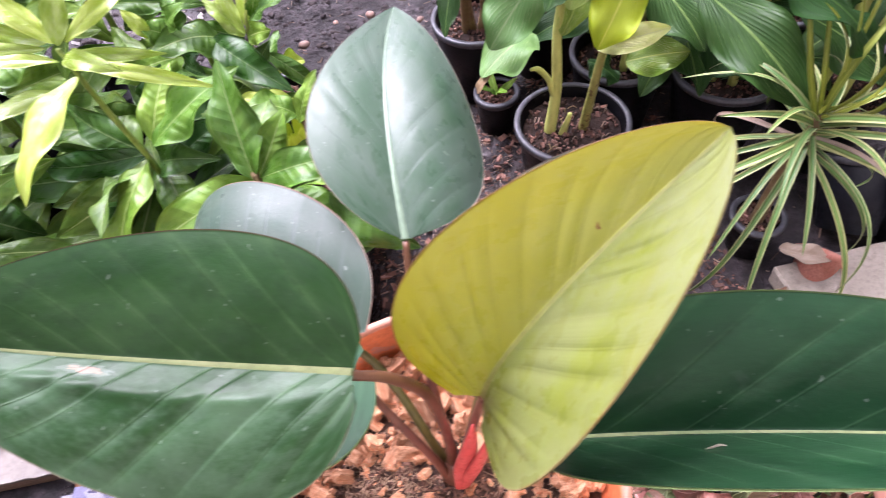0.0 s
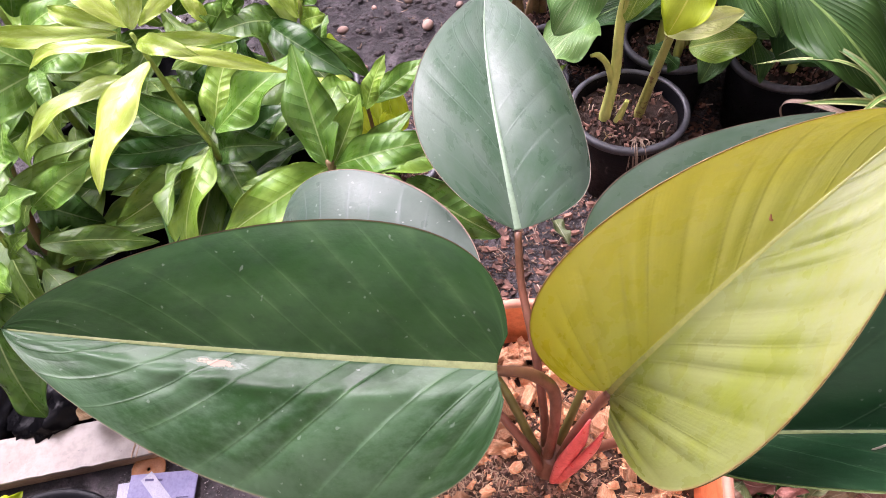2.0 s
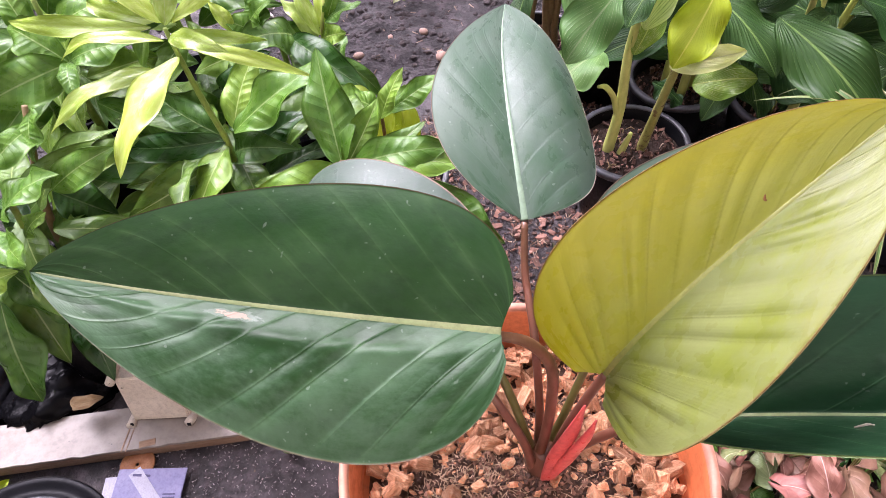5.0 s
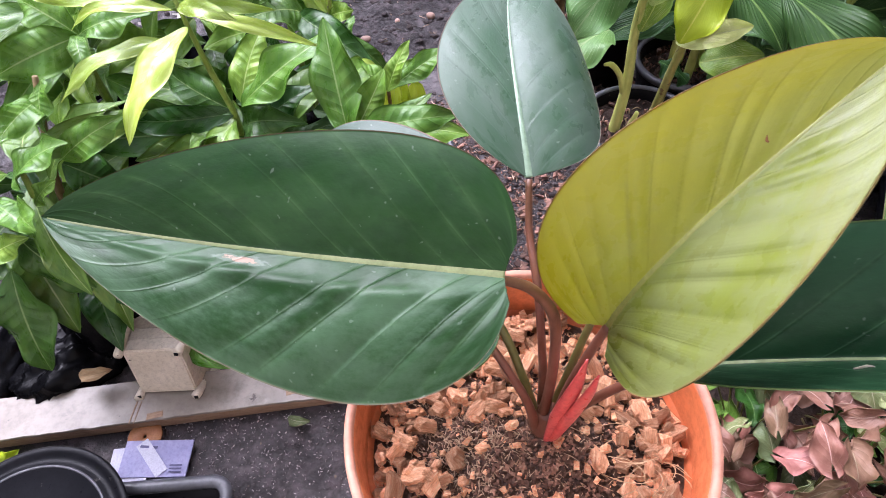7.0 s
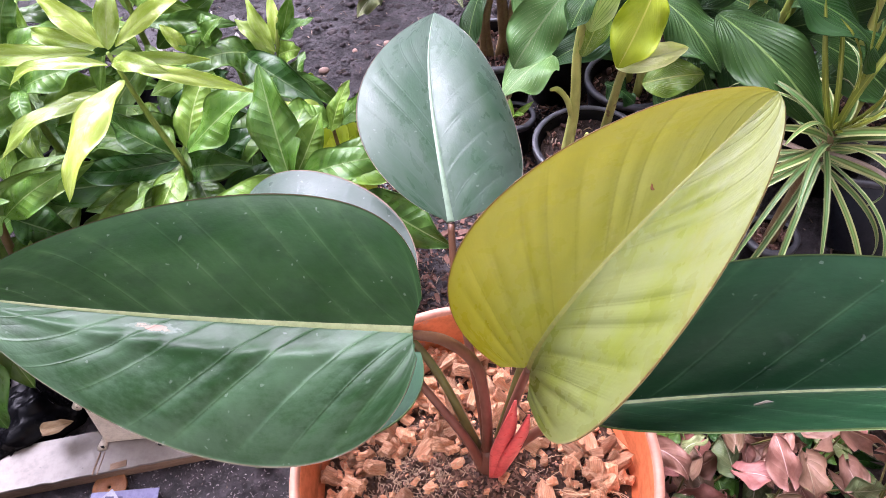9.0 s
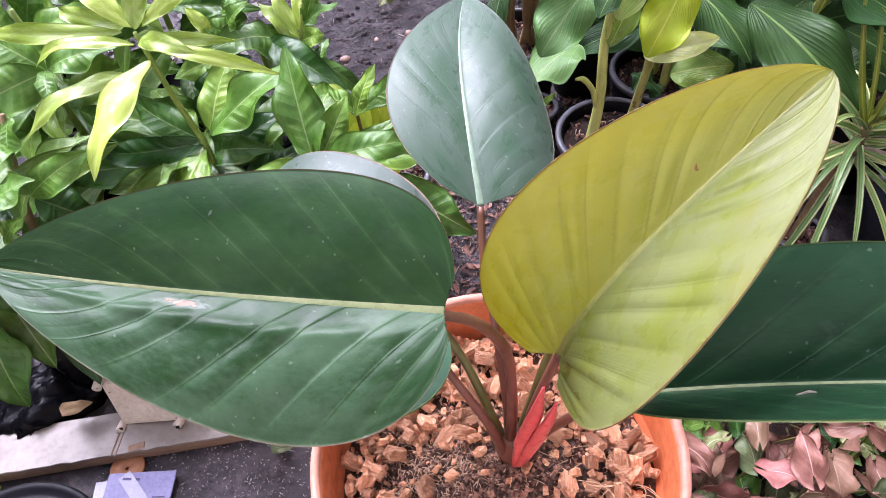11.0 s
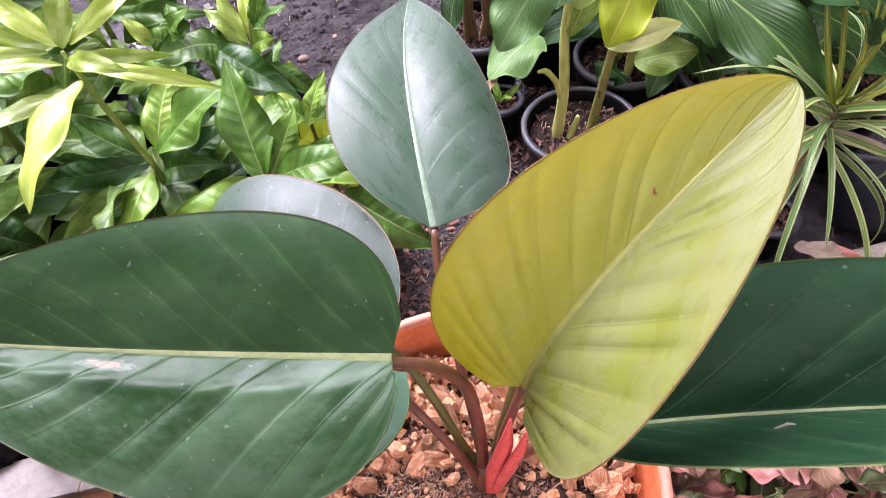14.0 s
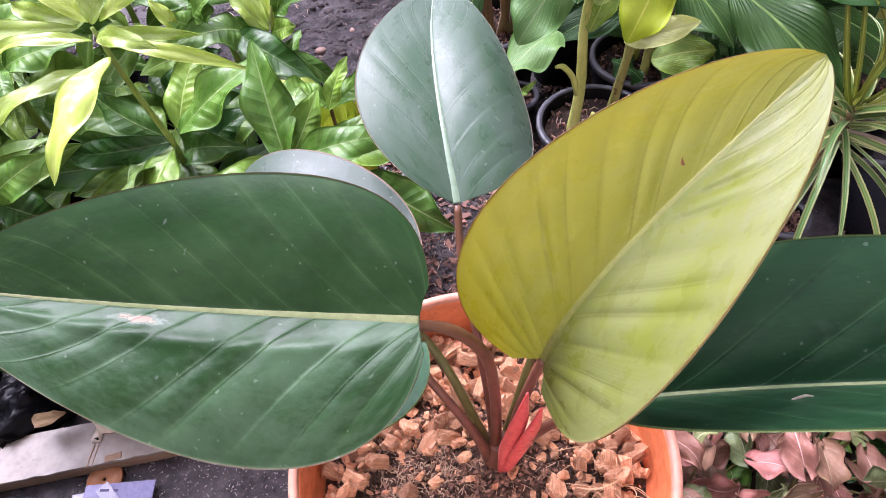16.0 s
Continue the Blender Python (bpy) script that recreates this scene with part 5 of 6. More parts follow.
back_plant = thing("striped_plant", (0.135, 0.76, 0), "striped-leaved plant in a black pot further back", "potted plant", "pots behind")
nursery_pot(0.135, 0.77, 0.15, 0.075, 0.14, parent=back_plant, below=0.02)
for k in range(5):
    x = 0.115 + 0.012 * k
    part("cane", tube("cane", [(x, 0.765, 0.12), (x + rng.uniform(-0.01, 0.01), 0.75, 0.22), (x + rng.uniform(-0.03, 0.03), 0.74, 0.34)], [0.007, 0.006, 0.004], STEM_BROWN, 8), back_plant)
under_leaves(back_plant, 0.14, 0.74, 0.26, 0.36, 7, 0.11, 0.026, STRIPED_PALE, 31)

seedling = thing("seedling_pot", (0.145, 0.655, 0), "small dusty black seedling pot with a few sprouts", "potted plant")
nursery_pot(0.145, 0.655, 0.085, 0.036, 0.08, parent=seedling, below=0.012)
for k in range(4):
    a = k * 1.7
    leaf(seedling, (0.145, 0.655, 0.08), (0.145 + 0.03 * math.cos(a), 0.655 + 0.03 * math.sin(a), 0.105), 0.006, 0.1, 0.2, 0, GREEN, along=8, across=3)

for x, y, top, radius, seed, tall in ((0.335, 0.64, 0.14, 0.075, 41, 0.42), (0.47, 0.56, 0.15, 0.08, 43, 0.44), (0.42, 0.74, 0.15, 0.08, 47, 0.46), (0.60, 0.50, 0.15, 0.08, 53, 0.46), (0.62, 0.70, 0.15, 0.08, 57, 0.5), (0.26, 0.80, 0.14, 0.07, 59, 0.4)):
    more = thing("striped_plant", (x, y, 0), "dense striped-leaved plant in a black nursery pot", "potted plant", "pots behind")
    nursery_pot(x, y, top, radius, 0.135, parent=more, below=0.02)
    for k in range(4):
        part("cane", tube("cane", [(x + 0.02 * math.cos(k * 1.6), y + 0.02 * math.sin(k * 1.6), top - 0.025), (x + 0.025 * math.cos(k * 1.6), y - 0.01 + 0.02 * math.sin(k * 1.6), 0.25), (x + 0.04 * math.cos(k * 1.6), y - 0.02 + 0.03 * math.sin(k * 1.6), tall - 0.06)], [0.007, 0.006, 0.003], STEM_PALE, 8), more)
    under_leaves(more, x, y - 0.02, 0.17, tall - 0.04, 13, 0.14, 0.036, STRIPED, seed)

# ---- cream-edged strap-leaved plant ----
spiky = thing("strap_leaf_plant", (0.46, 0.36, 0), "rosette plant with narrow cream-edged arching leaves", "potted plant")
nursery_pot(0.448, 0.345, 0.07, 0.036, 0.066, parent=spiky)
part("stem", tube("stem", [(0.447, 0.345, 0.055), (0.436, 0.325, 0.18), (0.420, 0.294, 0.30)], [0.009, 0.008, 0.006], STEM_BROWN, 10), spiky)
straps = random.Random(5)
C0 = np.array([0.419, 0.293, 0.285])
for k in range(48):
    a = k * 2.399
    f = k / 47
    rise_by = (1.42 - 1.4 * f if f < 0.2 else 0.75 - 2.0 * (f - 0.2)) + straps.uniform(-0.15, 0.15)
    reach = straps.uniform(0.10, 0.15) * (0.85 + 0.3 * f) * (1.6 if f < 0.2 else 1.1)
    out = np.array([math.cos(a), math.sin(a), 0.0])
    start = C0 + np.array([0, 0, 0.03 - 0.06 * f]) + out * 0.004
    tip = start + out * reach * math.cos(min(max(rise_by, -0.9), 1.4)) + np.array([0, 0, reach * math.sin(rise_by) - 0.05 * f])
    half = straps.uniform(0.0029, 0.0048) * (0.85 if f < 0.2 else 1.0)
    data, _, _ = blade("leaf", start, tip, straps.uniform(-0.7, 0.7), straps.uniform(0.06, 0.28) + 0.06 * f, straps.uniform(-0.05, 0.05), 0.4, 0.4, 0, 0, half, half, 0.14, 0.5, 0.02, 0, straps.uniform(-0.3, 0.3), (DRY_PALE if k % 9 == 4 and f > 0.5 else STRAP) if f > 0.2 else SPEAR, 20, 2, 0.0005)
    part("leaf", data, spiky)

# ---- pink and sage groundcover, on a bed of dark compost ----
verts, faces, n = [], [], 44
for j in range(n + 1):
    for i in range(n + 1):
        x, y = 0.10 + 0.62 * i / n, -0.34 + 0.56 * j / n
        rim = min(i, j, n - i, n - j) / 5
        verts.append((x, y, -0.012 + 0.022 * min(rim, 1) + 0.010 * noise.fractal((x * 22, y * 22, 4.0), 0.9, 2.0, 4) * min(rim, 1)))
faces = [(j * (n + 1) + i, j * (n + 1) + i + 1, (j + 1) * (n + 1) + i + 1, (j + 1) * (n + 1) + i) for j in range(n) for i in range(n)]
tagged(part("ground_bed", mesh("ground_bed", verts, faces, POTSOIL)), "dark crumbly compost of a planting bed", "ground", kind="structure")
cover_rng = random.Random(29)


def arrow_leaf(parent, x, y, z, turn, size, droop, mat):
    tip = (x + size * math.cos(turn), y + size * math.sin(turn), z - droop)
    data, _, _ = blade("leaf", (x, y, z), tip, cover_rng.uniform(-1.0, 1.0), cover_rng.uniform(0.0, 0.25), cover_rng.uniform(-0.12, 0.12), cover_rng.uniform(0.0, 0.7), cover_rng.uniform(0.0, 0.7), cover_rng.uniform(-0.9, 0.6), cover_rng.uniform(-0.9, 0.6), size * cover_rng.uniform(0.3, 0.45), size * cover_rng.uniform(0.3, 0.45), 0.4, 0.95, 0.0, 0.35, 0, mat, 12, 4, 0.0006,
                       wavy=size * 0.17, seed=cover_rng.random())
    return part("leaf", data, parent)


for cx, cy, count in ((0.20, 0.02, 22), (0.27, -0.03, 26), (0.35, 0.03, 24), (0.27, 0.09, 20), (0.42, -0.02, 22), (0.36, 0.12, 18), (0.45, 0.10, 18), (0.33, -0.11, 18), (0.20, -0.10, 14)):
    cover = thing("groundcover_plant", (cx, cy, 0), "low plant with dusty pink and sage arrow-shaped leaves", "plant", "pink groundcover")
    for k in range(int(count * 1.15)):
        a, r = cover_rng.uniform(0, 6.28), 0.065 * math.sqrt(cover_rng.random())
        x, y = cx + r * math.cos(a), cy + r * math.sin(a)
        z = cover_rng.uniform(0.018, 0.13)
        if math.hypot(x + 0.014, y) < 0.155:
            continue
        mat = cover_rng.choices((PINK, SAGE, BRONZE, DEEP), (52, 27, 18, 3))[0]
        if z < 0.05:
            mat = DEEP if cover_rng.random() < 0.45 else BRONZE
        turn = cover_rng.uniform(0, 6.28)
        arrow_leaf(cover, x, y, z, turn, cover_rng.uniform(0.024, 0.046), cover_rng.uniform(-0.012, 0.03), mat)
        part("stalk", tube("stalk", [(cx + 0.3 * (x - cx), cy + 0.3 * (y - cy), 0.0), (cx + 0.7 * (x - cx), cy + 0.7 * (y - cy), z * 0.6), (x, y, z - 0.001)], [0.0015, 0.0013, 0.001], PETIOLE_GREEN, 5, 4), cover)

# ---- board, tipped planter and litter beside the pot ----
board = thing("board", (-0.42, 0.19, 0), "long worn white laminate board with broken edges", "board")
verts, faces, n = [], [], 60
for i in range(n + 1):
    f = i / n
    x = -0.95 + f * 0.80
    back = 0.213 + 0.018 * (x + 0.656) / 0.366 + 0.0015 * noise.noise((x * 40, 0, 0))
    front = 0.154 + 0.021 * (x + 0.635) / 0.42 + 0.0022 * noise.fractal((x * 45, 3, 0), 1, 2, 3)
    verts += [(x, front, 0.0225), (x, front + 0.001, 0.025), (x, back - 0.001, 0.025), (x, back, 0.0225)]
faces = [(4 * i + k, 4 * i + 4 + k, 4 * i + 5 + k, 4 * i + 1 + k) for i in range(n) for k in range(3)]
faces += [(4 * i + 3, 4 * i + 7, 4 * i + 4, 4 * i) for i in range(n)] + [(0, 1, 2, 3), (4 * n + 3, 4 * n + 2, 4 * n + 1, 4 * n)]
part("top_sheet", mesh("top_sheet", verts, faces, BOARD, smooth=False), board, "chipped white laminate sheet")
bm = bmesh.new()
core = [(-0.95, 0.140, 0.0), (-0.15, 0.180, 0.0), (-0.15, 0.236, 0.0), (-0.95, 0.200, 0.0)]
low = [bm.verts.new(c) for c in core]
high = [bm.verts.new((c[0], c[1], 0.0222)) for c in core]
bm.faces.new(low[::-1])
bm.faces.new(high)
for i in range(4):
    bm.faces.new((low[i], low[(i + 1) % 4], high[(i + 1) % 4], high[i]))
bmesh.ops.bevel(bm, geom=bm.edges[:], offset=0.0012, segments=1, affect="EDGES")
part("core", (bm, BOARD_EDGE), board, "raw brown board core")
for k, (x, y, sx, sy) in enumerate(((-0.4735, 0.176, 0.0016, 0.030), (-0.468, 0.176, 0.0012, 0.030), (-0.445, 0.170, 0.020, 0.008), (-0.27, 0.186, 0.022, 0.006))):
    part("mark", block((sx, sy, 0.0008), 0, BOARD_EDGE, "mark", 0.0004, rng), board, "dark scuff on the sheet", pose(x, y, 0.0254, 0, 0, rng.uniform(-12, 12)))

planter = thing("planter", (-0.435, 0.21, 0.025), "small dirty white plastic planter tipped on its side", "planter")
PL = Matrix(((-0.995, -0.05, 0.10, -0.437), (0.10, 0.30, 0.95, 0.207), (0.0, 0.955, -0.30, 0.058), (0, 0, 0, 1)))
FOOT = Matrix.Translation((0.032, -0.032, -0.006))
PL = PL @ FOOT @ Matrix.Scale(1.16, 4) @ FOOT.inverted()
for turn in (0, 90, 180, 270):
    bm = bmesh.new()
    for k in range(5):
        ends = []
        for z in (0.002 + k * 0.0152, 0.002 + k * 0.0152 + 0.0146):
            g = 0.031 + 0.011 * z / 0.08
            ends += [bm.verts.new((sx * (g - 0.002), g - deep, z)) for deep in (0.0, 0.003) for sx in (-1, 1)]
        a, b, c, d, e, f, g_, h = ends
        for quad in ((a, b, f, e), (c, g_, h, d), (a, c, d, b), (e, f, h, g_), (a, e, g_, c), (b, d, h, f)):
            bm.faces.new(quad)
    bmesh.ops.recalc_face_normals(bm, faces=bm.faces[:])
    part("wall", (bm, WHITE), planter, "", PL @ Matrix.Rotation(radians(turn), 4, "Z"))
part("bottom", block((0.060, 0.060, 0.004), 0.001, WHITE, "bottom"), planter, "", PL @ Matrix.Translation((0, 0, 0.003)))
for sx in (-1, 1):
    for sy in (-1, 1):
        part("corner_post", tube("corner_post", [(sx * 0.032, sy * 0.032, -0.006), (sx * 0.037, sy * 0.037, 0.035), (sx * 0.043, sy * 0.043, 0.078)], [0.0050, 0.0048, 0.0048], WHITE, 10, 4), planter, "", PL)
        part("screw_hole", block((0.0042, 0.0042, 0.0012), 0.0004, BLACK, "screw_hole"), planter, "", PL @ Matrix.Translation((sx * 0.0318, sy * 0.0318, -0.0062)))

leaflet = thing("paper_leaflet", (-0.45, 0.12, 0), "folded lilac printed paper leaflet on the ground", "paper")
part("sheet", block((0.085, 0.046, 0.0012), 0, PAPER, "sheet", 0.0006, rng), leaflet, "", pose(-0.441, 0.121, 0.0065, 2, 1, -4))
part("under_sheet", block((0.05, 0.046, 0.001), 0, PAPER_LIGHT, "under_sheet", 0.0006, rng), leaflet, "", pose(-0.474, 0.116, 0.0038, 1, -2, -1))
part("print", block((0.052, 0.016, 0.0005), 0, PAPER_LIGHT, "print"), leaflet, "white printed panel", pose(-0.446, 0.122, 0.0078, 2, 1, -52))
for row in range(3):
    part("print", block((0.015, 0.0016, 0.0004), 0, PAPER_DARK, "print"), leaflet, "violet printed bars", pose(-0.414, 0.102 + 0.004 * row, 0.0078, 2, 1, -4))
part("print", block((0.022, 0.003, 0.0005), 0, PAPER_DARK, "print"), leaflet, "violet printed bars", pose(-0.452, 0.136, 0.0082, 2, 1, -8))
tagged(part("washer", lathe("washer", [(0.0022, 0), (0.021, 0), (0.022, 0.0012), (0.021, 0.0024), (0.0026, 0.0024), (0.002, 0.0012)], RUST, 32, ring=True), None, "", pose(-0.462, 0.152, 0.003, 4, 0, 0)), "orange-brown flat round disc with a hole", "washer")

tray = thing("tray", (-0.467, -0.03, 0), "black rectangular plastic tray with a thick rounded lip", "tray")


def rounded_ring(inset, corner, z, n=8):
    """The corners of a rounded rectangle of the tray, at one height."""
    x0, x1, y0, y1 = -0.605 + inset, -0.333 - inset, -0.150 + inset, 0.086 - inset
    r = max(corner - inset, 0.003)
    out = []
    for cx, cy, start in ((x1 - r, y1 - r, 0), (x0 + r, y1 - r, 90), (x0 + r, y0 + r, 180), (x1 - r, y0 + r, 270)):
        out += [(cx + r * math.cos(radians(start + 90 * k / n)), cy + r * math.sin(radians(start + 90 * k / n)), z) for k in range(n + 1)]
    return out


def tray_shell(name, levels, mat, closed):
    verts, faces = [], []
    for inset, z in levels:
        verts += rounded_ring(inset, 0.026, z)
    n, count = 36, len(levels)
    for i in range(count - 1 + closed):
        a, b = i * n, (i + 1) % count * n
        faces += [(a + k, a + (k + 1) % n, b + (k + 1) % n, b + k) for k in range(n)]
    if not closed:
        faces += [tuple(range(n))[::-1], tuple(range((count - 1) * n, count * n))]
    return mesh(name, verts, faces, mat)


part("shell", tray_shell("shell", [(0.008, 0.0), (0.003, 0.024), (0.012, 0.0245), (0.016, 0.006), (0.03, 0.004)], BLACK, False), tray)
# the lip is black plastic: its grey is a highlight put into the colour
part("lip", tray_shell("lip", [(0.0, 0.022), (-0.001, 0.027), (0.002, 0.031), (0.007, 0.0325), (0.012, 0.031), (0.0145, 0.026), (0.014, 0.022)], BLACK_RIM, True), tray, "rounded black lip with its highlight painted grey")
lid = thing("lid", (-0.541, 0.010, 0.0335), "round black plastic pot lid with raised rings, lying on a tray", "lid")
part("disc", lathe("disc", [(0.085, 0), (0.102, 0.010), (0.112, 0.024), (0.114, 0.028), (0.112, 0.030), (0.105, 0.0285), (0.102, 0.025), (0.094, 0.026), (0.092, 0.028), (0.087, 0.028), (0.083, 0.024), (0.01, 0.023)], BLACK, 72), lid, "", pose(-0.541, 0.010, 0.0335))
part("ring", lathe("ring", [(0.0905, 0.0268), (0.0913, 0.0286), (0.0895, 0.0290), (0.0882, 0.0286), (0.0885, 0.0268)], BLACK_RIM, 72, ring=True), lid, "scuffed raised ring", pose(-0.541, 0.010, 0.0335))

for x, y, w_, h_, seed in ((-0.58, 0.26, 0.16, 0.05, 1), (-0.70, 0.28, 0.2, 0.06, 2), (-0.44, 0.27, 0.12, 0.04, 3)):
    bm = bmesh.new()
    bmesh.ops.create_icosphere(bm, subdivisions=5, radius=1)
    for v in bm.verts:
        f = 1 + 0.22 * noise.fractal((v.co.x * 1.6 + seed * 3, v.co.y * 1.6, v.co.z * 1.6), 0.8, 2.0, 5) + 0.05 * abs(noise.noise((v.co.x * 6, v.co.y * 6, v.co.z * 6 + seed)))
        v.co = Vector((v.co.x * w_ * 0.5 * f, v.co.y * w_ * 0.32 * f, max(v.co.z * h_ * f, -0.002)))
    ob = part("plastic_sheet", (bm, BAG), None, "", pose(x, y, 0.001, 0, 0, seed * 40))
    tagged(ob, "crumpled shiny black plastic film lying on the ground", "plastic sheet", "black plastic film")
    ob.data.polygons.foreach_set("use_smooth", [True] * len(ob.data.polygons))


def fallen(base, tip, half, mat, label):
    data, _, _ = blade("fallen_leaf", base, tip, rng.uniform(-0.3, 0.3), 0.16, 0.08, 0.7, 0.25, -0.8, 0.9, half, half * 0.8, 0.6, 0.8, 0, 0, 0.3, mat, 24, 6, 0.0007, ripple=half * 0.08, ribs=7, wavy=half * 0.4, seed=rng.random())
    return tagged(part("fallen_leaf", data), label, "leaf", "fallen leaves")


fallen((-0.543, 0.222, 0.05), (-0.501, 0.226, 0.05), 0.012, DRY, "yellow-brown fallen leaf on black plastic")
fallen((-0.655, 0.128, 0.008), (-0.615, 0.146, 0.012), 0.016, YELLOW, "bright yellow fallen leaf beside the board")
fallen((-0.401, 0.247, 0.075), (-0.339, 0.207, 0.06), 0.01, GREEN, "small green leaf caught on the white planter")
fallen((0.462, 0.300, 0.052), (0.524, 0.272, 0.050), 0.020, DRY_PALE, "curled pale dry leaf")
fallen((-0.053, 1.223, 0.01), (-0.11, 1.144, 0.012), 0.03, SAGE, "pale green fallen leaf on the soil")
fallen((0.126, 1.209, 0.01), (0.125, 1.121, 0.012), 0.012, SAGE, "pale green fallen leaf on the soil")
fallen((0.11, 0.417, 0.03), (0.119, 0.369, 0.03), 0.016, SAGE, "pale green fallen leaf on the soil")
fallen((-0.282, 0.161, 0.004), (-0.252, 0.153, 0.006), 0.008, SAGE, "small green leaf on dark ground")
fallen((-0.186, 0.916, 0.01), (-0.236, 0.884, 0.012), 0.02, LIME, "yellow fallen leaf on the soil")
fallen((-0.067, 0.457, 0.1), (-0.035, 0.413, 0.08), 0.022, DRY_PALE, "curled brown dry leaf behind the pot")

tagged(part("paving_slab", block((0.24, 0.12, 0.03), 0.003, TILE, "paving_slab", 0.003, rng), None, "", pose(0.58, 0.235, 0.015, 0, 0, 4)), "pale broken concrete slab on the ground", "slab")
tagged(part("flower_pot", lathe("flower_pot", [(0.022, 0), (0.030, 0.036), (0.034, 0.037), (0.035, 0.047), (0.032, 0.0475), (0.027, 0.036), (0.02, 0.004), (0.003, 0.004)], CLAY, 36), None, "", pose(0.497, 0.262, 0.012, 62, 0, 140) @ Matrix.Scale(0.95, 4)), "small terracotta pot lying on its side", "pot")
dark_pot = thing("empty_pot", (0.585, 0.335, 0), "empty black plastic pot lying tilted", "pot")
nursery_pot(0.585, 0.335, 0.115, 0.052, 0.10, parent=dark_pot, lean=(-38, 18), label="tilted blue-black plastic pot", body=SLATE)
side_pot = thing("empty_pot", (0.68, 0.33, 0), "grey-black plastic pot with pale litter inside", "pot")
nursery_pot(0.68, 0.33, 0.12, 0.07, 0.12, parent=side_pot, below=0.03, body=SLATE)

# ---- clods, pebbles and litter on the soil ----
bits = random.Random(17)
verts, faces = [], []
ico = bmesh.new()
bmesh.ops.create_icosphere(ico, subdivisions=2, radius=1)
ico_v = [v.co.copy() for v in ico.verts]
ico_f = [tuple(v.index for v in f.verts) for f in ico.faces]
ico.free()
for k in range(7600):
    x, y = bits.uniform(-0.75, 0.8), bits.uniform(0.5, 1.5)
    size = 0.0018 + 0.008 * bits.random() ** 5
    if k > 5200:
        x, y, size = bits.uniform(-0.14, 0.40), bits.uniform(0.14, 0.60), 0.0012 + 0.005 * bits.random() ** 4
    start, turn, off = len(verts), bits.uniform(0, 6.3), bits.uniform(0, 50)
    for v in ico_v:
        f = size * (1 + 0.8 * noise.noise((v.x * 1.5 + off, v.y * 1.5, v.z * 1.5)) + 0.4 * noise.noise((v.x * 3.7 + off, v.y * 3.7, v.z * 3.7)))
        verts.append((x + f * (v.x * math.cos(turn) - v.y * math.sin(turn)), y + f * (v.x * math.sin(turn) + v.y * math.cos(turn)), ground_height(x, y) + f * v.z * 0.55 + size * 0.05))
    faces += [tuple(i + start for i in f) for f in ico_f]
tagged(part("soil_clods", mesh("soil_clods", verts, faces, CLOD)), "scattered dark soil clods", "soil", kind="stuff")
verts, faces = [], []
for k in range(5200):
    x, y, s_ = bits.uniform(-0.16, 0.42), bits.uniform(0.13, 0.78), 0.0012 + 0.004 * bits.random() ** 3
    m4 = Matrix.Translation((x, y, ground_height(x, y) + s_ * 0.5)) @ Euler((bits.uniform(-0.6, 0.6), bits.uniform(-0.6, 0.6), bits.uniform(0, 6.3))).to_matrix().to_4x4()
    start = len(verts)
    for sx in (-1, 1):
        for sy in (-1, 1):
            for sz in (-1, 1):
                verts.append(m4 @ Vector((sx * s_ * bits.uniform(0.8, 2.2), sy * s_ * bits.uniform(0.5, 1), sz * s_ * bits.uniform(0.2, 0.5))))
    faces += [tuple(start + i for i in q) for q in ((0, 1, 3, 2), (4, 6, 7, 5), (0, 4, 5, 1), (2, 3, 7, 6), (0, 2, 6, 4), (1, 5, 7, 3))]
tagged(part("bark_litter", mesh("bark_litter", verts, faces, BARK, smooth=False)), "red-brown bark crumbs strewn over the soil", "litter", kind="stuff")


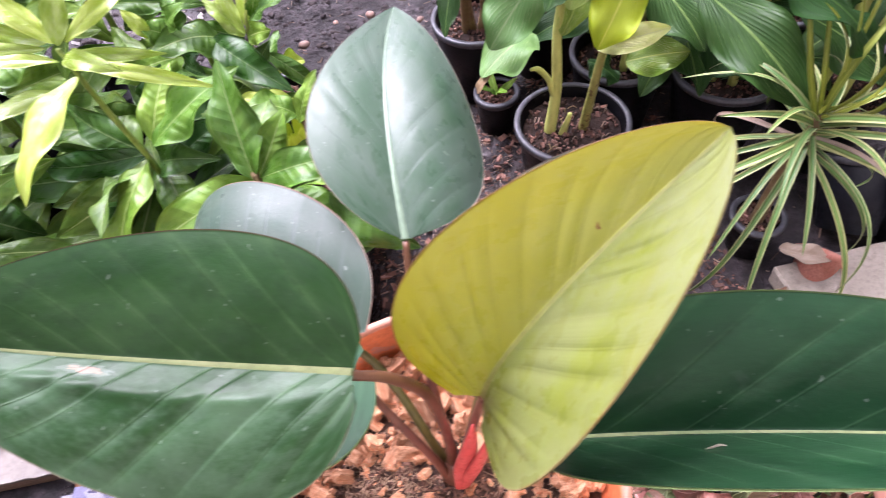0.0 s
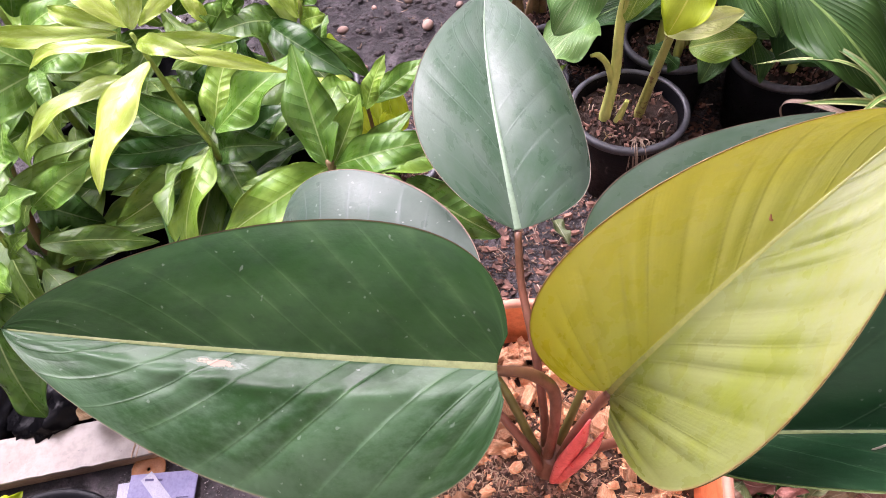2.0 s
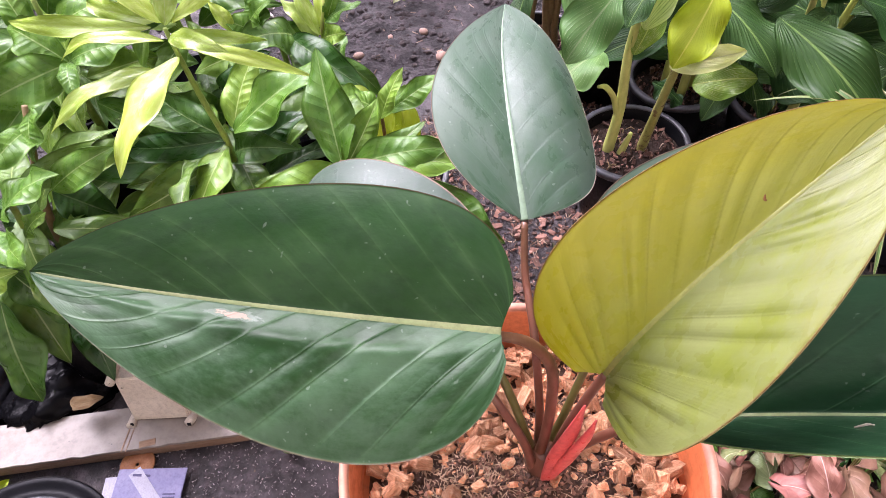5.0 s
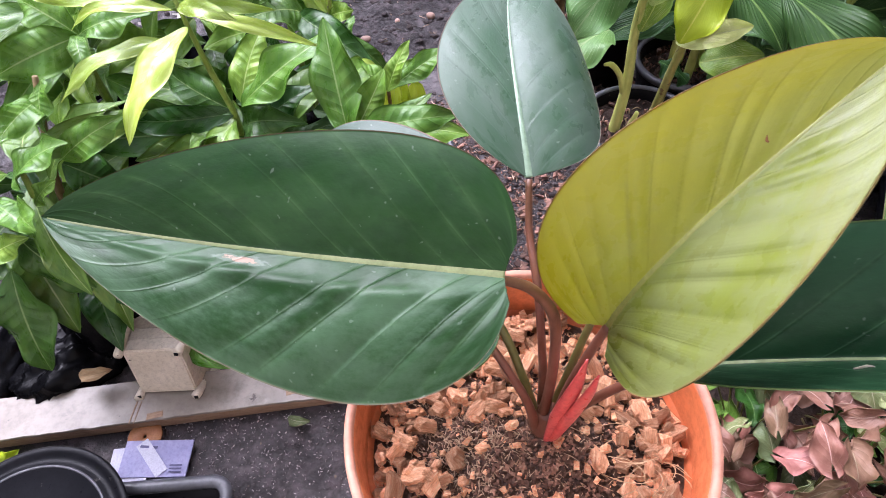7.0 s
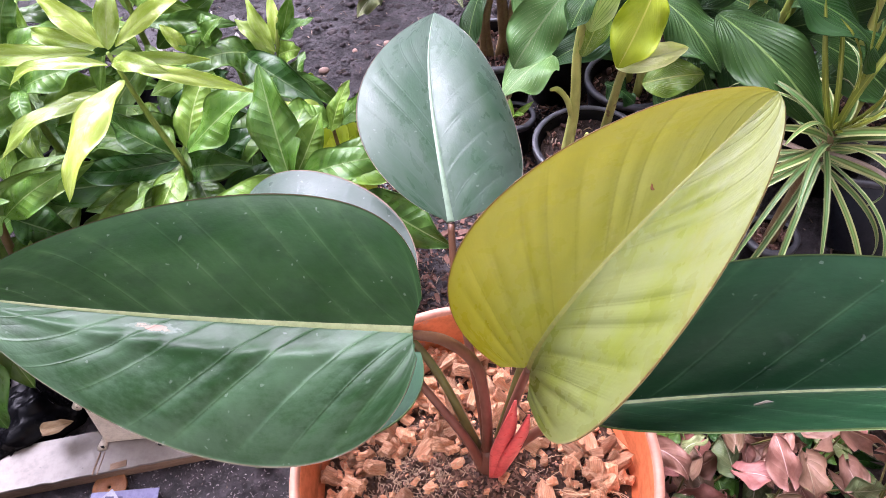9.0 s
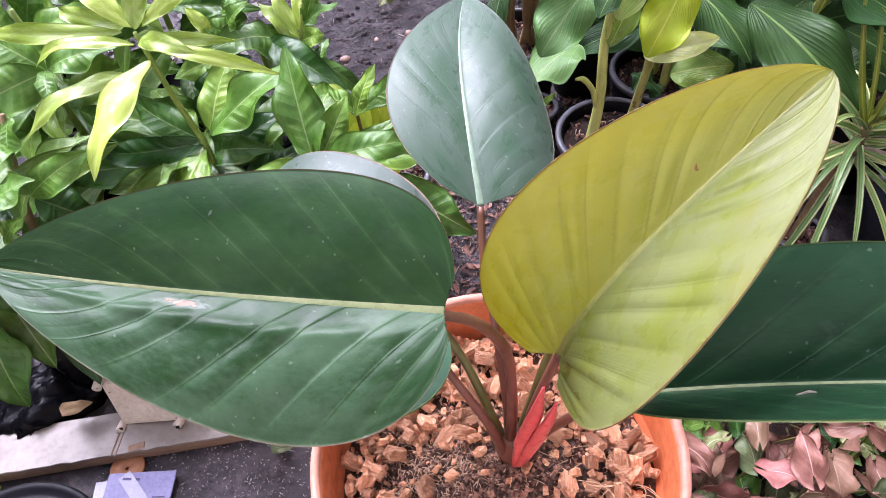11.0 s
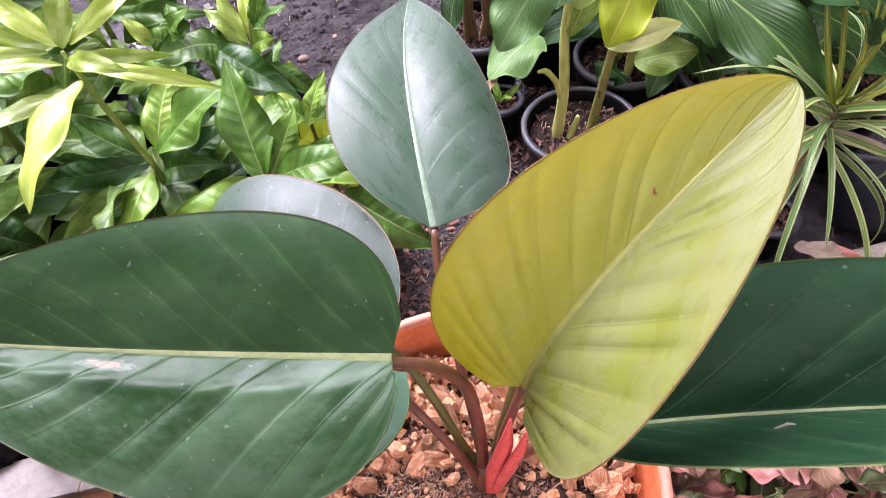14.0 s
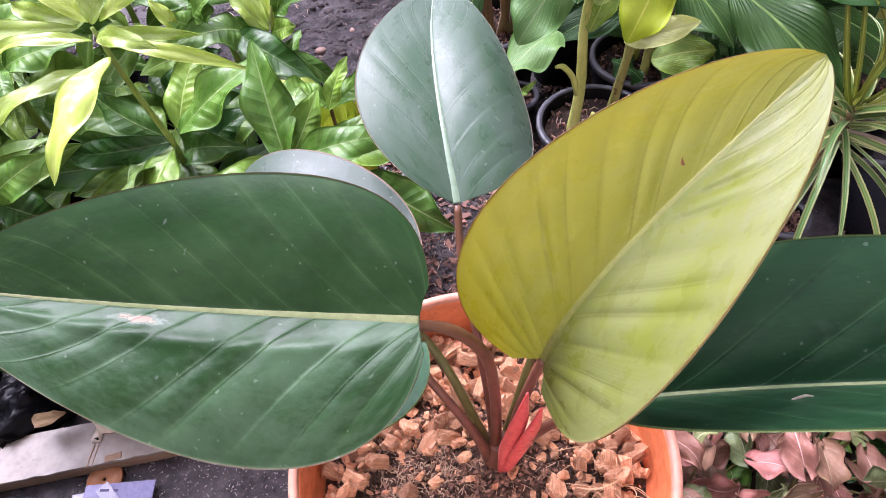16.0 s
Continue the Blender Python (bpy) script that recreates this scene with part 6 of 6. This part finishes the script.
def straw_bits(count, box, shortest, longest, widest, seed):
    r = random.Random(seed)
    verts, faces = [], []
    for k in range(count):
        x, y = r.uniform(box[0], box[1]), r.uniform(box[2], box[3])
        length, turn, half_w = r.uniform(shortest, longest), r.uniform(0, 6.3), r.uniform(0.3, 1) * widest
        z = ground_height(x, y) + 0.0015
        dx, dy = math.cos(turn), math.sin(turn)
        start = len(verts)
        for f in (-0.5, 0.5):
            for s_, up_ in ((-1, 0), (1, 0), (0, 1.4)):
                verts.append((x + dx * length * f - dy * half_w * s_, y + dy * length * f + dx * half_w * s_, z + half_w * up_ + 0.003 * r.random()))
        faces += [(start, start + 3, start + 4, start + 1), (start + 1, start + 4, start + 5, start + 2), (start + 2, start + 5, start + 3, start), (start, start + 1, start + 2), (start + 3, start + 5, start + 4)]
    return verts, faces


verts, faces = straw_bits(700, (-0.6, 0.7, 0.2, 1.3), 0.004, 0.02, 0.0012, 3)
more_v, more_f = straw_bits(2600, (-0.12, 0.36, 0.14, 0.80), 0.002, 0.012, 0.0009, 4)
faces += [tuple(i + len(verts) for i in f) for f in more_f]
verts += more_v
tagged(part("litter", mesh("litter", verts, faces, LITTER, smooth=False)), "small dry twigs and straw on the soil", "litter", kind="stuff")
grit_v, grit_f = straw_bits(4200, (-0.5, -0.08, -0.16, 0.17), 0.0008, 0.0034, 0.0006, 8)
tagged(part("grit", mesh("grit", grit_v, grit_f, GRIT, smooth=False)), "fine pale grit trodden into the ground", "grit", kind="stuff")
pebble_mesh = mesh("pebble", [(v.x * (1 + 0.2 * noise.noise((v.x * 2, v.y * 2, v.z * 2))), v.y * 0.8, v.z * 0.65) for v in ico_v], ico_f, STONE)
for k, (x, y, size) in enumerate(((-0.186, 0.97, 0.012), (-0.02, 0.95, 0.014), (-0.05, 1.05, 0.011), (0.02, 0.88, 0.008), (-0.12, 1.02, 0.007), (-0.15, 0.86, 0.007), (0.05, 1.0, 0.009))):
    ob = part("pebble", pebble_mesh, None, "", pose(x, y, ground_height(x, y) + size * 0.4, 0, 0, k * 67) @ Matrix.Scale(size, 4))
    tagged(ob, "rounded brownish pebble on dark soil", "pebble", "pebbles")

verts, faces = straw_bits(70, (-0.72, -0.38, 1.02, 1.32), 0.008, 0.024, 0.007, 6)
tagged(part("chaff", mesh("chaff", verts, faces, CHAFF, smooth=False)), "pale fallen petals and chaff on the soil", "litter", kind="stuff")
